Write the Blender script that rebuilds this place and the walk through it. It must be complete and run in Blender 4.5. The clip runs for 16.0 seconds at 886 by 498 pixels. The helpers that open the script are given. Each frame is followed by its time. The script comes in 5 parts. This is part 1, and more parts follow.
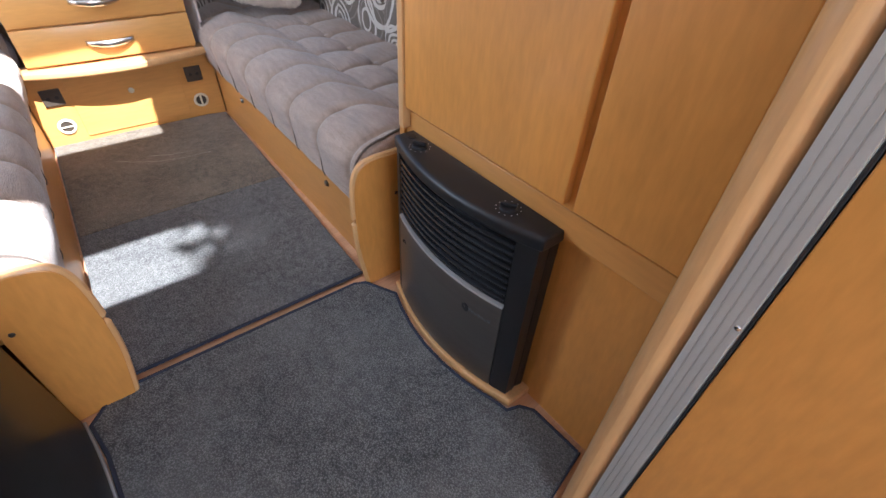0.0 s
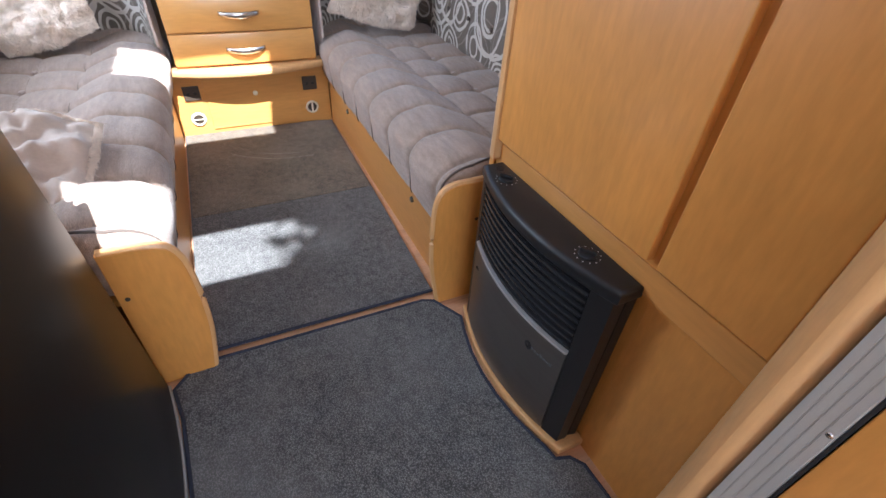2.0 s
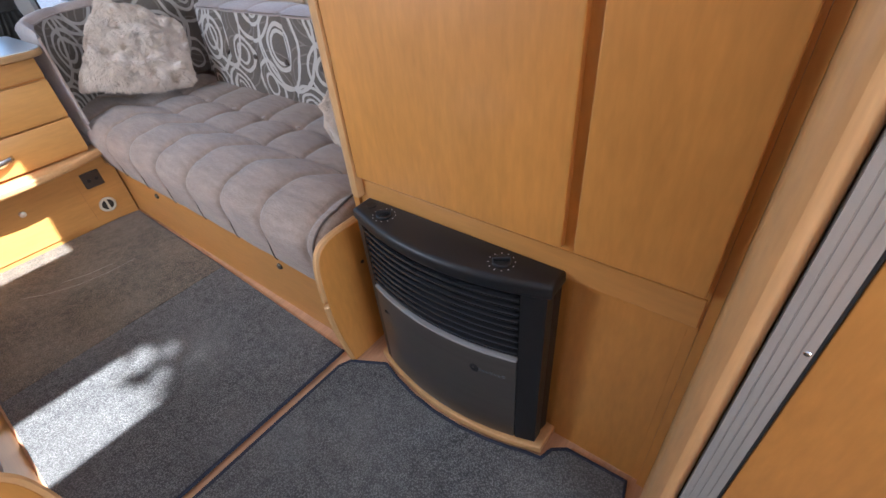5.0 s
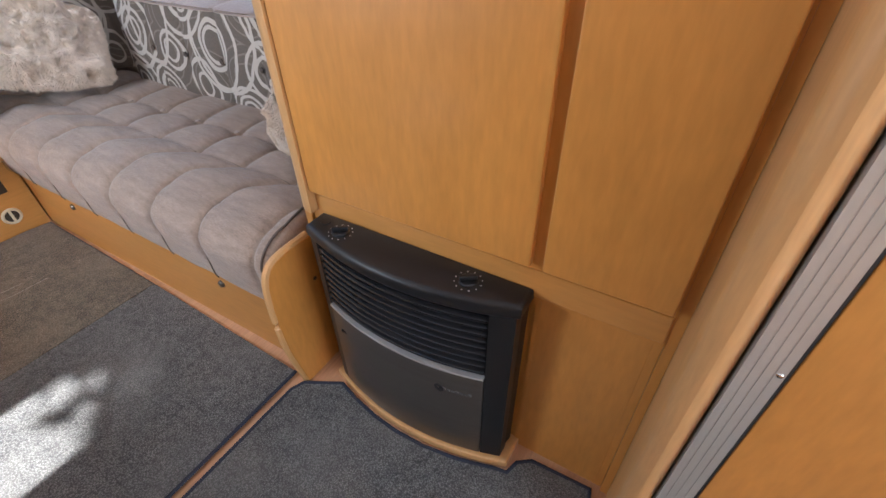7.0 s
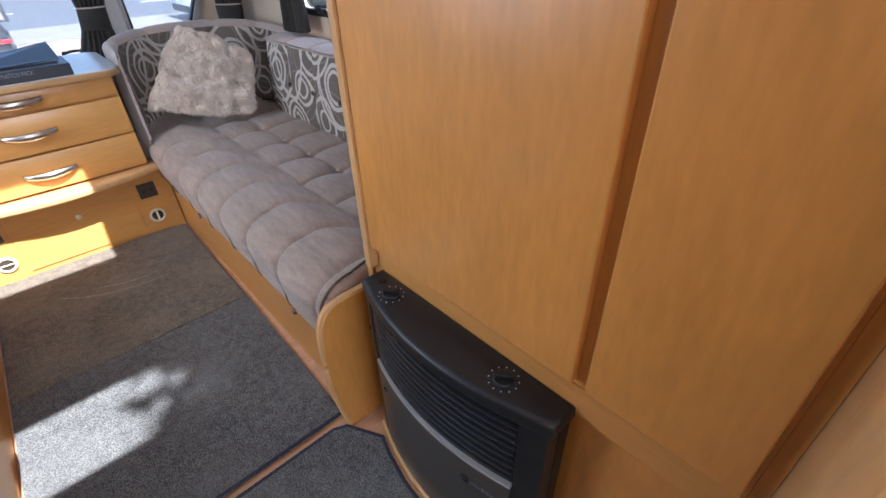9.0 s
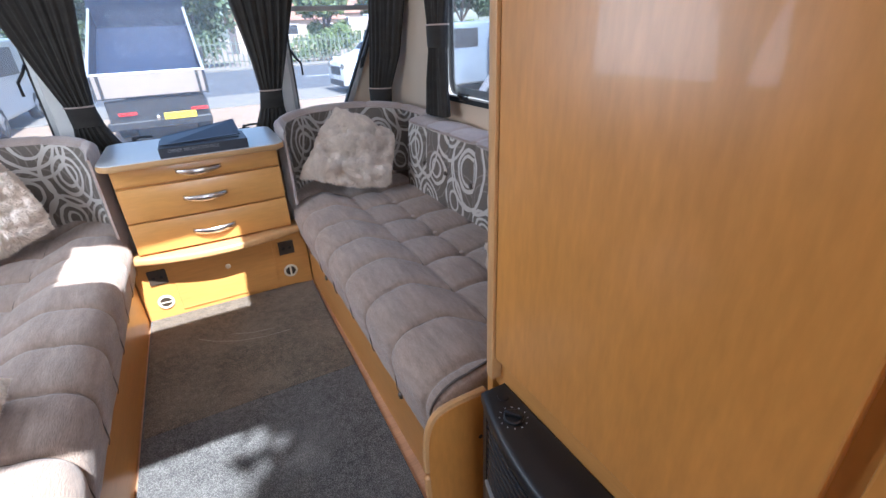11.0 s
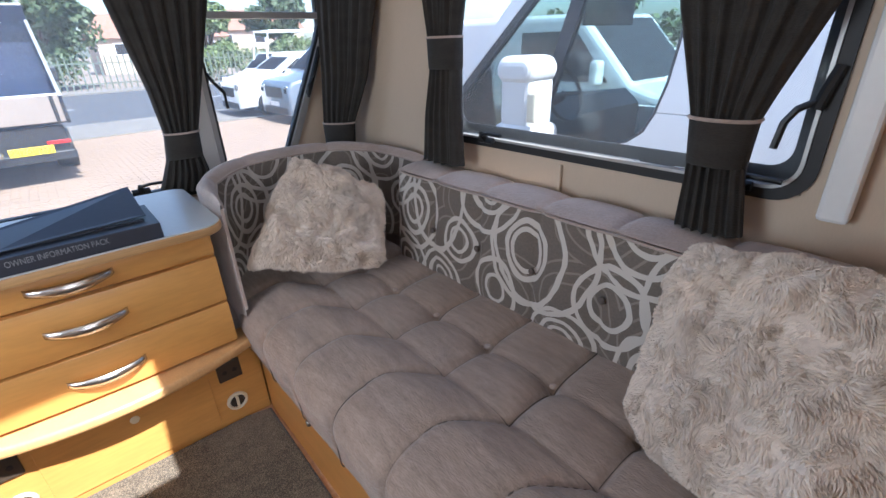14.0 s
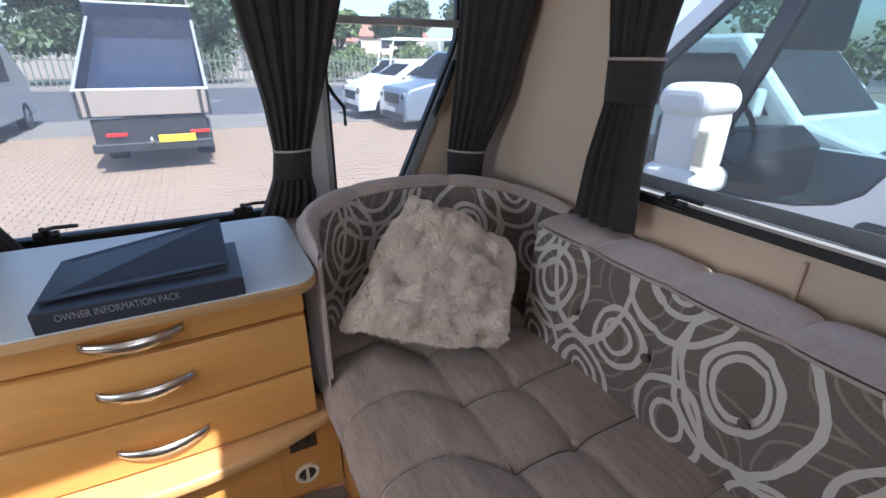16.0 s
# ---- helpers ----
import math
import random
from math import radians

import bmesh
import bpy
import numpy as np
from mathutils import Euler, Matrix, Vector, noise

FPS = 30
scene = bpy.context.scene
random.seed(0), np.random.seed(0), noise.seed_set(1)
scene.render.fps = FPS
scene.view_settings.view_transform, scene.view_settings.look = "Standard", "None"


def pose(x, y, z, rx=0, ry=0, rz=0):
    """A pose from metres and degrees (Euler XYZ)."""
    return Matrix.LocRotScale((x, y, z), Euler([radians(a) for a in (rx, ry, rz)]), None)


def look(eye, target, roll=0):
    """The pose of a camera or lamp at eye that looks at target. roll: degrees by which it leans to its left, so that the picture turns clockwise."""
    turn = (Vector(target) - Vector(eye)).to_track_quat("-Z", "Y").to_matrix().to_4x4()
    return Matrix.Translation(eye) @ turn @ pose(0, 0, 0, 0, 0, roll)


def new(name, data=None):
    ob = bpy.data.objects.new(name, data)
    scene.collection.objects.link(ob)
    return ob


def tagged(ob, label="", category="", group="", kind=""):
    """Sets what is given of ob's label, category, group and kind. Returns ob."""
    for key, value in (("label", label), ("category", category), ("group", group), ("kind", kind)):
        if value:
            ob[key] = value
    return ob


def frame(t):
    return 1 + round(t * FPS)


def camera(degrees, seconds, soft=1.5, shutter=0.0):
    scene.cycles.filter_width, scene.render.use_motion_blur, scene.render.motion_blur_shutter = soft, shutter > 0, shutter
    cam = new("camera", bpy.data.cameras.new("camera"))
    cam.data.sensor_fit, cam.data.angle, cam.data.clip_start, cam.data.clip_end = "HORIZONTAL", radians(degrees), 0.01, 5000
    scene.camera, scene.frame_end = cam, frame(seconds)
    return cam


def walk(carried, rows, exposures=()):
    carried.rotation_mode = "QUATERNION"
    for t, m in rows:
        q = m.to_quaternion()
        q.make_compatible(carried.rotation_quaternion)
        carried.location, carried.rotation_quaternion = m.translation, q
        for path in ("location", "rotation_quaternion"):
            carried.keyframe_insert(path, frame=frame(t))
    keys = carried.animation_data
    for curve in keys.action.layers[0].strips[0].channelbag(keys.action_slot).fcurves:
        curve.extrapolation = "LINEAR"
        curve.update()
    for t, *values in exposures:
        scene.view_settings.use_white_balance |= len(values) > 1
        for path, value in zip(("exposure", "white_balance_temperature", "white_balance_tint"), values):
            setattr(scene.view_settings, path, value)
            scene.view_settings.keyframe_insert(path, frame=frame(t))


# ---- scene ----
cam = camera(89.1, 16.0)
PATH = [
    (0, (-0.15, -0.376, 1.086), (0.822, 0.791, -0.216), 3.2),
    (0.5, (-0.143, -0.376, 1.085), (0.828, 0.802, -0.207), 2.8),
    (1, (-0.134, -0.377, 1.089), (0.84, 0.81, -0.194), 2.5),
    (1.5, (-0.148, -0.367, 1.104), (0.713, 0.911, -0.171), 2.7),
    (2, (-0.15, -0.368, 1.114), (0.572, 1.011, -0.143), 4.1),
    (2.5, (-0.17, -0.368, 1.114), (0.454, 1.07, -0.128), 4.1),
    (3, (-0.175, -0.377, 1.116), (0.464, 1.055, -0.125), -4.7),
    (3.5, (-0.17, -0.372, 1.119), (0.587, 1.003, -0.121), -6.0),
    (4, (-0.149, -0.345, 1.116), (0.745, 0.949, -0.119), -6.5),
    (4.5, (-0.144, -0.279, 1.118), (0.939, 0.862, -0.117), -7.0),
    (7, (-0.118, -0.164, 1.132), (1.21, 0.65, -0.123), -1.3),
    (7.5, (-0.119, -0.156, 1.128), (1.219, 0.642, -0.126), -1.2),
    (8, (-0.098, -0.158, 1.145), (1.21, 0.715, -0.091), -2.8),
    (8.5, (-0.029, -0.155, 1.168), (1.183, 0.905, -0.019), -3.0),
    (9, (0.024, -0.188, 1.172), (1.126, 1.036, 0.038), -1.8),
    (9.5, (0.038, -0.204, 1.188), (0.971, 1.213, 0.13), -2.0),
    (10, (0.053, -0.188, 1.208), (0.863, 1.368, 0.248), -2.6),
    (12.5, (0.011, 0.296, 1.225), (0.876, 1.897, 0.396), -1.6),
    (13, (0.058, 0.444, 1.203), (0.972, 2.022, 0.381), -2.6),
    (13.5, (0.072, 0.577, 1.217), (1.078, 2.087, 0.375), -1.2),
    (14, (0.063, 0.759, 1.222), (1.232, 2.151, 0.387), -2.2),
    (14.5, (0.04, 0.876, 1.241), (1.291, 2.192, 0.404), -1.3),
    (15, (0.062, 0.969, 1.26), (1.35, 2.238, 0.406), 0.2),
    (15.5, (0.169, 1.063, 1.229), (1.307, 2.512, 0.452), -0.5),
    (16, (0.189, 1.15, 1.239), (1.042, 2.778, 0.449), 0.6),
]
EXPOSURES = [(0.0, 2.1, 5500, 10), (4.5, 2.1, 5500, 10), (7.0, 2.2, 5900, 10), (8.5, 2.08, 5700, 10), (10.0, 1.74, 5400, 10), (12.5, 1.72, 5700, 10), (14.0, 1.58, 5750, 10), (15.5, 1.48, 5750, 10), (16.0, 1.22, 5750, 10)]
walk(cam, [(t, look(eye, target, roll)) for t, eye, target, roll in PATH], exposures=EXPOSURES)

PI = math.pi

# ---------------------------------------------------------------- world, sun, large lights
SUN_WAY = Vector((-0.10, 0.80, -1.0)).normalized()
world = bpy.data.worlds.new("world")
scene.world = world
world.use_nodes = True
wt = world.node_tree
sky = wt.nodes.new("ShaderNodeTexSky")
sky.sky_type = "NISHITA"
sky.sun_disc = False
sky.sun_elevation = math.asin(-SUN_WAY.z)
sky.sun_rotation = math.atan2(-SUN_WAY.x, -SUN_WAY.y)
sky.dust_density = 2.0
wt.links.new(sky.outputs[0], wt.nodes["Background"].inputs[0])
wt.nodes["Background"].inputs[1].default_value = 0.15

sun_data = bpy.data.lights.new("sun", "SUN")
sun_data.energy, sun_data.angle, sun_data.color = 5.0, radians(0.5), (1.0, 0.95, 0.88)
new("sun", sun_data).matrix_world = look((0, 0, 20), Vector((0, 0, 20)) + SUN_WAY)


def fill_lamp(name, eye, target, sx, sy, watts, colour=(0.93, 0.97, 1.0)):
    """Unseen area lamp added to brighten the interior in place of sky light."""
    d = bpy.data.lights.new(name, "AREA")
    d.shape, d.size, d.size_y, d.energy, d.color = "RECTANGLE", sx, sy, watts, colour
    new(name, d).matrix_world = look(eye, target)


# Fill lamps set just inside the added left and rear openings.
fill_lamp("fill_left_wall", (-1.165, 1.47, 1.25), (0, 1.47, 1.0), 1.0, 0.6, 7)
fill_lamp("fill_rear_wall", (0.0, -2.395, 1.3), (0, 0, 1.05), 1.45, 0.6, 9)

# ---------------------------------------------------------------- materials
def mat(name, colour, rough=0.5, metal=0.0, vary=0.0, scale=8.0, bump=0.0, bump_scale=60.0, stretch=(1, 1, 1), sheen=0.0, second=None, coat=0.0, spec=0.5, per_object=0.0):
    m = bpy.data.materials.new(name)
    m.use_nodes = True
    nt = m.node_tree
    b = nt.nodes["Principled BSDF"]
    b.inputs["Base Color"].default_value = (*colour, 1)
    b.inputs["Roughness"].default_value = rough
    b.inputs["Metallic"].default_value = metal
    b.inputs["Sheen Weight"].default_value = sheen
    b.inputs["Coat Weight"].default_value = coat
    b.inputs["Specular IOR Level"].default_value = spec
    if vary or bump or second or per_object:
        tc = nt.nodes.new("ShaderNodeTexCoord")
        mp = nt.nodes.new("ShaderNodeMapping")
        mp.inputs["Scale"].default_value = stretch
        nt.links.new(tc.outputs["Object"], mp.inputs["Vector"])
        n1 = nt.nodes.new("ShaderNodeTexNoise")
        n1.inputs["Scale"].default_value, n1.inputs["Detail"].default_value = scale, 6
        nt.links.new(mp.outputs[0], n1.inputs["Vector"])
        n2 = nt.nodes.new("ShaderNodeTexNoise")
        n2.inputs["Scale"].default_value, n2.inputs["Detail"].default_value = bump_scale, 4
        nt.links.new(mp.outputs[0], n2.inputs["Vector"])
        mix = nt.nodes.new("ShaderNodeMix")
        mix.data_type = "RGBA"
        lo = second or tuple(c * (1 - vary) for c in colour)
        mix.inputs[6].default_value, mix.inputs[7].default_value = (*lo, 1), (*tuple(min(1, c * (1 + vary * 0.5)) for c in colour), 1)
        ramp = nt.nodes.new("ShaderNodeMapRange")
        ramp.inputs[1].default_value, ramp.inputs[2].default_value = 0.3, 0.7
        add = nt.nodes.new("ShaderNodeMath")
        add.operation = "MULTIPLY_ADD"
        add.inputs[1].default_value, add.inputs[2].default_value = 0.45, 0.0
        nt.links.new(n2.outputs[0], add.inputs[0])
        sc = nt.nodes.new("ShaderNodeMath")
        sc.operation = "MULTIPLY_ADD"
        sc.inputs[1].default_value = 0.55
        nt.links.new(n1.outputs[0], sc.inputs[0])
        nt.links.new(add.outputs[0], sc.inputs[2])
        last = sc
        if per_object:
            oi = nt.nodes.new("ShaderNodeObjectInfo")
            pm = nt.nodes.new("ShaderNodeMath")
            pm.operation = "MULTIPLY_ADD"
            pm.inputs[1].default_value = per_object
            nt.links.new(oi.outputs["Random"], pm.inputs[0])
            nt.links.new(sc.outputs[0], pm.inputs[2])
            last = pm
        nt.links.new(last.outputs[0], ramp.inputs[0])
        nt.links.new(ramp.outputs[0], mix.inputs[0])
        nt.links.new(mix.outputs[2], b.inputs["Base Color"])
        if bump:
            bp = nt.nodes.new("ShaderNodeBump")
            bp.inputs["Strength"].default_value, bp.inputs["Distance"].default_value = bump, 0.004
            nt.links.new(n2.outputs[0], bp.inputs["Height"])
            nt.links.new(bp.outputs[0], b.inputs["Normal"])
    return m


def glass_mat(name, tint, gloss=1.0, haze=0.0):
    m = bpy.data.materials.new(name)
    m.use_nodes = True
    nt = m.node_tree
    nt.nodes.remove(nt.nodes["Principled BSDF"])
    t = nt.nodes.new("ShaderNodeBsdfTransparent")
    t.inputs[0].default_value = (*tint, 1)
    g = nt.nodes.new("ShaderNodeBsdfGlossy")
    g.inputs["Roughness"].default_value = 0.02
    f = nt.nodes.new("ShaderNodeFresnel")
    f.inputs[0].default_value = 1.45
    k = nt.nodes.new("ShaderNodeMath")
    k.operation = "MULTIPLY"
    k.inputs[1].default_value = gloss
    mx = nt.nodes.new("ShaderNodeMixShader")
    nt.links.new(f.outputs[0], k.inputs[0])
    nt.links.new(k.outputs[0], mx.inputs[0])
    nt.links.new(t.outputs[0], mx.inputs[1])
    nt.links.new(g.outputs[0], mx.inputs[2])
    last = mx
    # Milky share: pane dirt, plus glare and reflections put into the glass itself.
    if haze:
        d = nt.nodes.new("ShaderNodeBsdfTranslucent")
        d.inputs[0].default_value = (0.8, 0.83, 0.86, 1)
        last = nt.nodes.new("ShaderNodeMixShader")
        last.inputs[0].default_value = haze
        nt.links.new(mx.outputs[0], last.inputs[1])
        nt.links.new(d.outputs[0], last.inputs[2])
    nt.links.new(last.outputs[0], nt.nodes["Material Output"].inputs[0])
    return m


def swirl_mat():
    """Grey-brown woven fabric with printed cream rings."""
    m = bpy.data.materials.new("swirl_fabric")
    m.use_nodes = True
    nt = m.node_tree
    b = nt.nodes["Principled BSDF"]
    b.inputs["Roughness"].default_value = 0.9
    uv = nt.nodes.new("ShaderNodeUVMap")
    warp = nt.nodes.new("ShaderNodeTexNoise")
    warp.inputs["Scale"].default_value = 9
    nt.links.new(uv.outputs[0], warp.inputs["Vector"])
    wv = nt.nodes.new("ShaderNodeVectorMath")
    wv.operation = "MULTIPLY_ADD"
    wv.inputs[1].default_value = (0.03, 0.03, 0)
    nt.links.new(warp.outputs["Color"], wv.inputs[0])
    nt.links.new(uv.outputs[0], wv.inputs[2])

    def rings(scale, offset, edges):
        sh = nt.nodes.new("ShaderNodeVectorMath")
        sh.operation = "ADD"
        sh.inputs[1].default_value = offset
        nt.links.new(wv.outputs[0], sh.inputs[0])
        v = nt.nodes.new("ShaderNodeTexVoronoi")
        v.voronoi_dimensions = "2D"
        v.inputs["Scale"].default_value, v.inputs["Randomness"].default_value = scale, 0.75
        nt.links.new(sh.outputs[0], v.inputs["Vector"])
        total = None
        for r, w in edges:
            c = nt.nodes.new("ShaderNodeMath")
            c.operation = "COMPARE"
            c.inputs[1].default_value, c.inputs[2].default_value = r, w
            nt.links.new(v.outputs["Distance"], c.inputs[0])
            if total is None:
                total = c
            else:
                a = nt.nodes.new("ShaderNodeMath")
                a.operation = "MAXIMUM"
                nt.links.new(total.outputs[0], a.inputs[0])
                nt.links.new(c.outputs[0], a.inputs[1])
                total = a
        return total

    sep = nt.nodes.new("ShaderNodeSeparateXYZ")
    nt.links.new(wv.outputs[0], sep.inputs[0])

    def op(kind, a, b=0.0, c=0.0):
        n = nt.nodes.new("ShaderNodeMath")
        n.operation = kind
        for k, q in enumerate((a, b, c)):
            if isinstance(q, float):
                n.inputs[k].default_value = q
            else:
                nt.links.new(q, n.inputs[k])
        return n.outputs[0]

    # printed ring groups on a repeat of 0.95 m: along, up, stretch, radii
    groups = [(1.99, 0.705, 0.82, (0.040, 0.068, 0.112)), (1.756, 0.656, 0.9, (0.036, 0.064)), (1.858, 0.49, 1.0, (0.034, 0.062, 0.094)),
              (1.60, 0.548, 0.85, (0.038, 0.082)), (1.645, 0.842, 0.95, (0.036, 0.066, 0.118)), (1.487, 0.70, 0.8, (0.048, 0.066, 0.125)),
              (1.435, 0.735, 0.85, (0.165,)), (1.355, 0.485, 1.15, (0.036, 0.062, 0.1)), (1.225, 0.635, 0.9, (0.052, 0.096)),
              (1.165, 0.86, 0.95, (0.065, 0.108, 0.155)), (1.09, 0.505, 0.9, (0.028, 0.058, 0.096)), (1.87, 0.80, 0.6, (0.125,))]
    total = None
    for gu, gv, squash, radii in groups:
        du = op("WRAP", op("SUBTRACT", sep.outputs[0], gu), 0.475, -0.475)
        dv = op("MULTIPLY", op("SUBTRACT", sep.outputs[1], gv), squash)
        d = op("SQRT", op("ADD", op("MULTIPLY", du, du), op("MULTIPLY", dv, dv)))
        for r in radii:
            hit = op("COMPARE", d, r, 0.0068 if r > 0.05 else 0.0056)
            total = hit if total is None else op("MAXIMUM", total, hit)
    faint = rings(4.4, (0.61, 0.37, 0), ((0.34, 0.013), (0.47, 0.013), (0.62, 0.013)))
    wave = nt.nodes.new("ShaderNodeTexNoise")
    wave.inputs["Scale"].default_value = 160
    nt.links.new(uv.outputs[0], wave.inputs["Vector"])
    base = nt.nodes.new("ShaderNodeMix")
    base.data_type = "RGBA"
    base.inputs[6].default_value, base.inputs[7].default_value = (0.125, 0.1, 0.082, 1), (0.2, 0.165, 0.135, 1)
    nt.links.new(wave.outputs[0], base.inputs[0])
    m1 = nt.nodes.new("ShaderNodeMix")
    m1.data_type = "RGBA"
    m1.inputs[7].default_value = (0.26, 0.22, 0.18, 1)
    nt.links.new(faint.outputs[0], m1.inputs[0])
    nt.links.new(base.outputs[2], m1.inputs[6])
    m2 = nt.nodes.new("ShaderNodeMix")
    m2.data_type = "RGBA"
    m2.inputs[7].default_value = (0.58, 0.53, 0.465, 1)
    nt.links.new(total, m2.inputs[0])
    nt.links.new(m1.outputs[2], m2.inputs[6])
    nt.links.new(m2.outputs[2], b.inputs["Base Color"])
    bp = nt.nodes.new("ShaderNodeBump")
    bp.inputs["Strength"].default_value, bp.inputs["Distance"].default_value = 0.3, 0.002
    nt.links.new(wave.outputs[0], bp.inputs["Height"])
    nt.links.new(bp.outputs[0], b.inputs["Normal"])
    return m


def carpet_mat(name, a, b_col, worn):
    m = mat(name, a, 0.95, vary=0.3, scale=40, bump=1.0, bump_scale=210, sheen=0.1, second=b_col)
    nt = m.node_tree
    bsdf = nt.nodes["Principled BSDF"]
    tc = nt.nodes.new("ShaderNodeTexCoord")
    v = nt.nodes.new("ShaderNodeTexVoronoi")
    v.inputs["Scale"].default_value = 250
    nt.links.new(tc.outputs["Object"], v.inputs["Vector"])
    mx = nt.nodes.new("ShaderNodeMix")
    mx.data_type, mx.blend_type = "RGBA", "MULTIPLY"
    mx.inputs[0].default_value = 0.9
    rp = nt.nodes.new("ShaderNodeMapRange")
    rp.inputs[1].default_value, rp.inputs[2].default_value, rp.inputs[3].default_value, rp.inputs[4].default_value = 0.0, 0.65, 1.4, 0.3
    nt.links.new(v.outputs["Distance"], rp.inputs[0])
    old = bsdf.inputs["Base Color"].links[0].from_socket
    nt.links.new(old, mx.inputs[6])
    nt.links.new(rp.outputs[0], mx.inputs[7])
    n = nt.nodes.new("ShaderNodeTexNoise")
    n.inputs["Scale"].default_value, n.inputs["Detail"].default_value = 2.6, 5
    nt.links.new(tc.outputs["Object"], n.inputs["Vector"])
    r2 = nt.nodes.new("ShaderNodeMapRange")
    r2.inputs[1].default_value, r2.inputs[2].default_value, r2.inputs[4].default_value = 0.45, 0.75, 0.6
    nt.links.new(n.outputs[0], r2.inputs[0])
    m2 = nt.nodes.new("ShaderNodeMix")
    m2.data_type = "RGBA"
    m2.inputs[7].default_value = (*worn, 1)
    nt.links.new(r2.outputs[0], m2.inputs[0])
    nt.links.new(mx.outputs[2], m2.inputs[6])
    nt.links.new(m2.outputs[2], bsdf.inputs["Base Color"])
    bp = nt.nodes.new("ShaderNodeBump")
    bp.inputs["Strength"].default_value, bp.inputs["Distance"].default_value = 1.0, 0.003
    bp.invert = True
    nt.links.new(v.outputs["Distance"], bp.inputs["Height"])
    nt.links.new(bp.outputs[0], bsdf.inputs["Normal"])
    return m


M_WOOD = mat("pear_wood", (0.61, 0.276, 0.062), 0.33, vary=0.2, scale=1.9, bump=0.03, bump_scale=22, stretch=(4, 4, 0.9), coat=0.12)
M_WOODH = mat("pear_wood_across", (0.63, 0.315, 0.085), 0.33, vary=0.16, scale=3.0, bump=0.04, bump_scale=26, stretch=(0.6, 4, 4), coat=0.12)
M_EDGE = mat("wood_edging", (0.63, 0.36, 0.15), 0.36, vary=0.14, scale=5, bump=0.05, bump_scale=40, stretch=(5, 5, 0.6), coat=0.1)
M_PLY = mat("laminated_edge", (0.50, 0.29, 0.12), 0.45, vary=0.3, scale=2, bump=0.05, bump_scale=10, stretch=(1, 1, 60))
M_FLOOR = mat("floor_laminate", (0.64, 0.37, 0.21), 0.4, vary=0.25, scale=4, bump=0.06, bump_scale=30, stretch=(0.8, 6, 1))
M_WALL = mat("wallboard", (0.62, 0.49, 0.36), 0.6, vary=0.06, scale=3, bump=0.12, bump_scale=180, stretch=(2, 2, 0.4))
M_CEIL = mat("ceiling_board", (0.8, 0.78, 0.74), 0.6, vary=0.04, bump=0.1, bump_scale=150)
M_FAB = mat("chenille", (0.375, 0.283, 0.225), 0.95, vary=0.36, scale=14, bump=0.7, bump_scale=80, stretch=(5, 1, 3), sheen=0.35)
M_FABT = mat("chenille_plain", (0.45, 0.355, 0.30), 0.95, vary=0.22, scale=16, bump=0.7, bump_scale=140, sheen=0.35)
M_SWIRL = swirl_mat()
M_PIPE = mat("piping", (0.12, 0.095, 0.08), 0.9, vary=0.1, bump=0.3, bump_scale=300)
M_FUR = mat("fur", (0.92, 0.785, 0.66), 0.85, vary=0.2, scale=11, bump_scale=40, sheen=0.25)
M_FURIN = mat("fur_ground", (0.86, 0.73, 0.61), 0.95, vary=0.25, scale=18, bump=0.6, bump_scale=80)
M_SUEDE = mat("pale_suede", (0.52, 0.43, 0.36), 0.9, vary=0.12, scale=6, bump=0.2, bump_scale=120, sheen=0.3)
M_CURT = mat("curtain_cloth", (0.034, 0.029, 0.024), 0.85, vary=0.4, scale=6, bump=0.6, bump_scale=110, stretch=(1, 1, 5), sheen=0.06)
M_CARPET = carpet_mat("carpet_grey", (0.235, 0.231, 0.223), (0.085, 0.085, 0.086), (0.205, 0.2, 0.19))
M_CARPETB = carpet_mat("carpet_worn", (0.30, 0.245, 0.175), (0.11, 0.09, 0.066), (0.27, 0.22, 0.16))
M_SCUFF = mat("pale_scuff", (0.46, 0.42, 0.36), 0.9, vary=0.4, scale=30)
M_BIND = mat("carpet_binding", (0.022, 0.026, 0.045), 0.8, vary=0.2, bump=0.4, bump_scale=200)
M_BLACK = mat("black_plastic", (0.012, 0.012, 0.013), 0.42, vary=0.2, bump=0.1, bump_scale=400)
M_GLOSS = mat("black_gloss", (0.007, 0.006, 0.005), 0.34, vary=0.15, scale=3, spec=0.35)
M_GREYMET = mat("brushed_grey", (0.15, 0.135, 0.12), 0.32, 0.7, vary=0.1, bump=0.05, bump_scale=60, stretch=(1, 0.3, 12))
M_STEEL = mat("satin_steel", (0.60, 0.58, 0.55), 0.26, 1.0, vary=0.08, scale=10)
M_CHROME = mat("chrome", (0.75, 0.75, 0.74), 0.08, 1.0)
M_ALU = mat("ribbed_aluminium", (0.46, 0.46, 0.45), 0.42, 0.5, vary=0.1, scale=5, bump=0.05, bump_scale=40)
M_STRIP = mat("satin_door_strip", (0.52, 0.51, 0.48), 0.34, 0.35, vary=0.12, scale=5, bump=0.05, bump_scale=40, stretch=(1, 1, 0.2))
M_TRIM = mat("bright_trim", (0.5, 0.48, 0.46), 0.42, 0.4)
M_SLAT = mat("satin_black_enamel", (0.022, 0.022, 0.024), 0.26, vary=0.1, scale=9, coat=0.3)
M_RUBBER = mat("rubber", (0.02, 0.02, 0.021), 0.55, vary=0.2, bump=0.1)
M_IVORY = mat("ivory_plastic", (0.74, 0.66, 0.50), 0.4, vary=0.05)
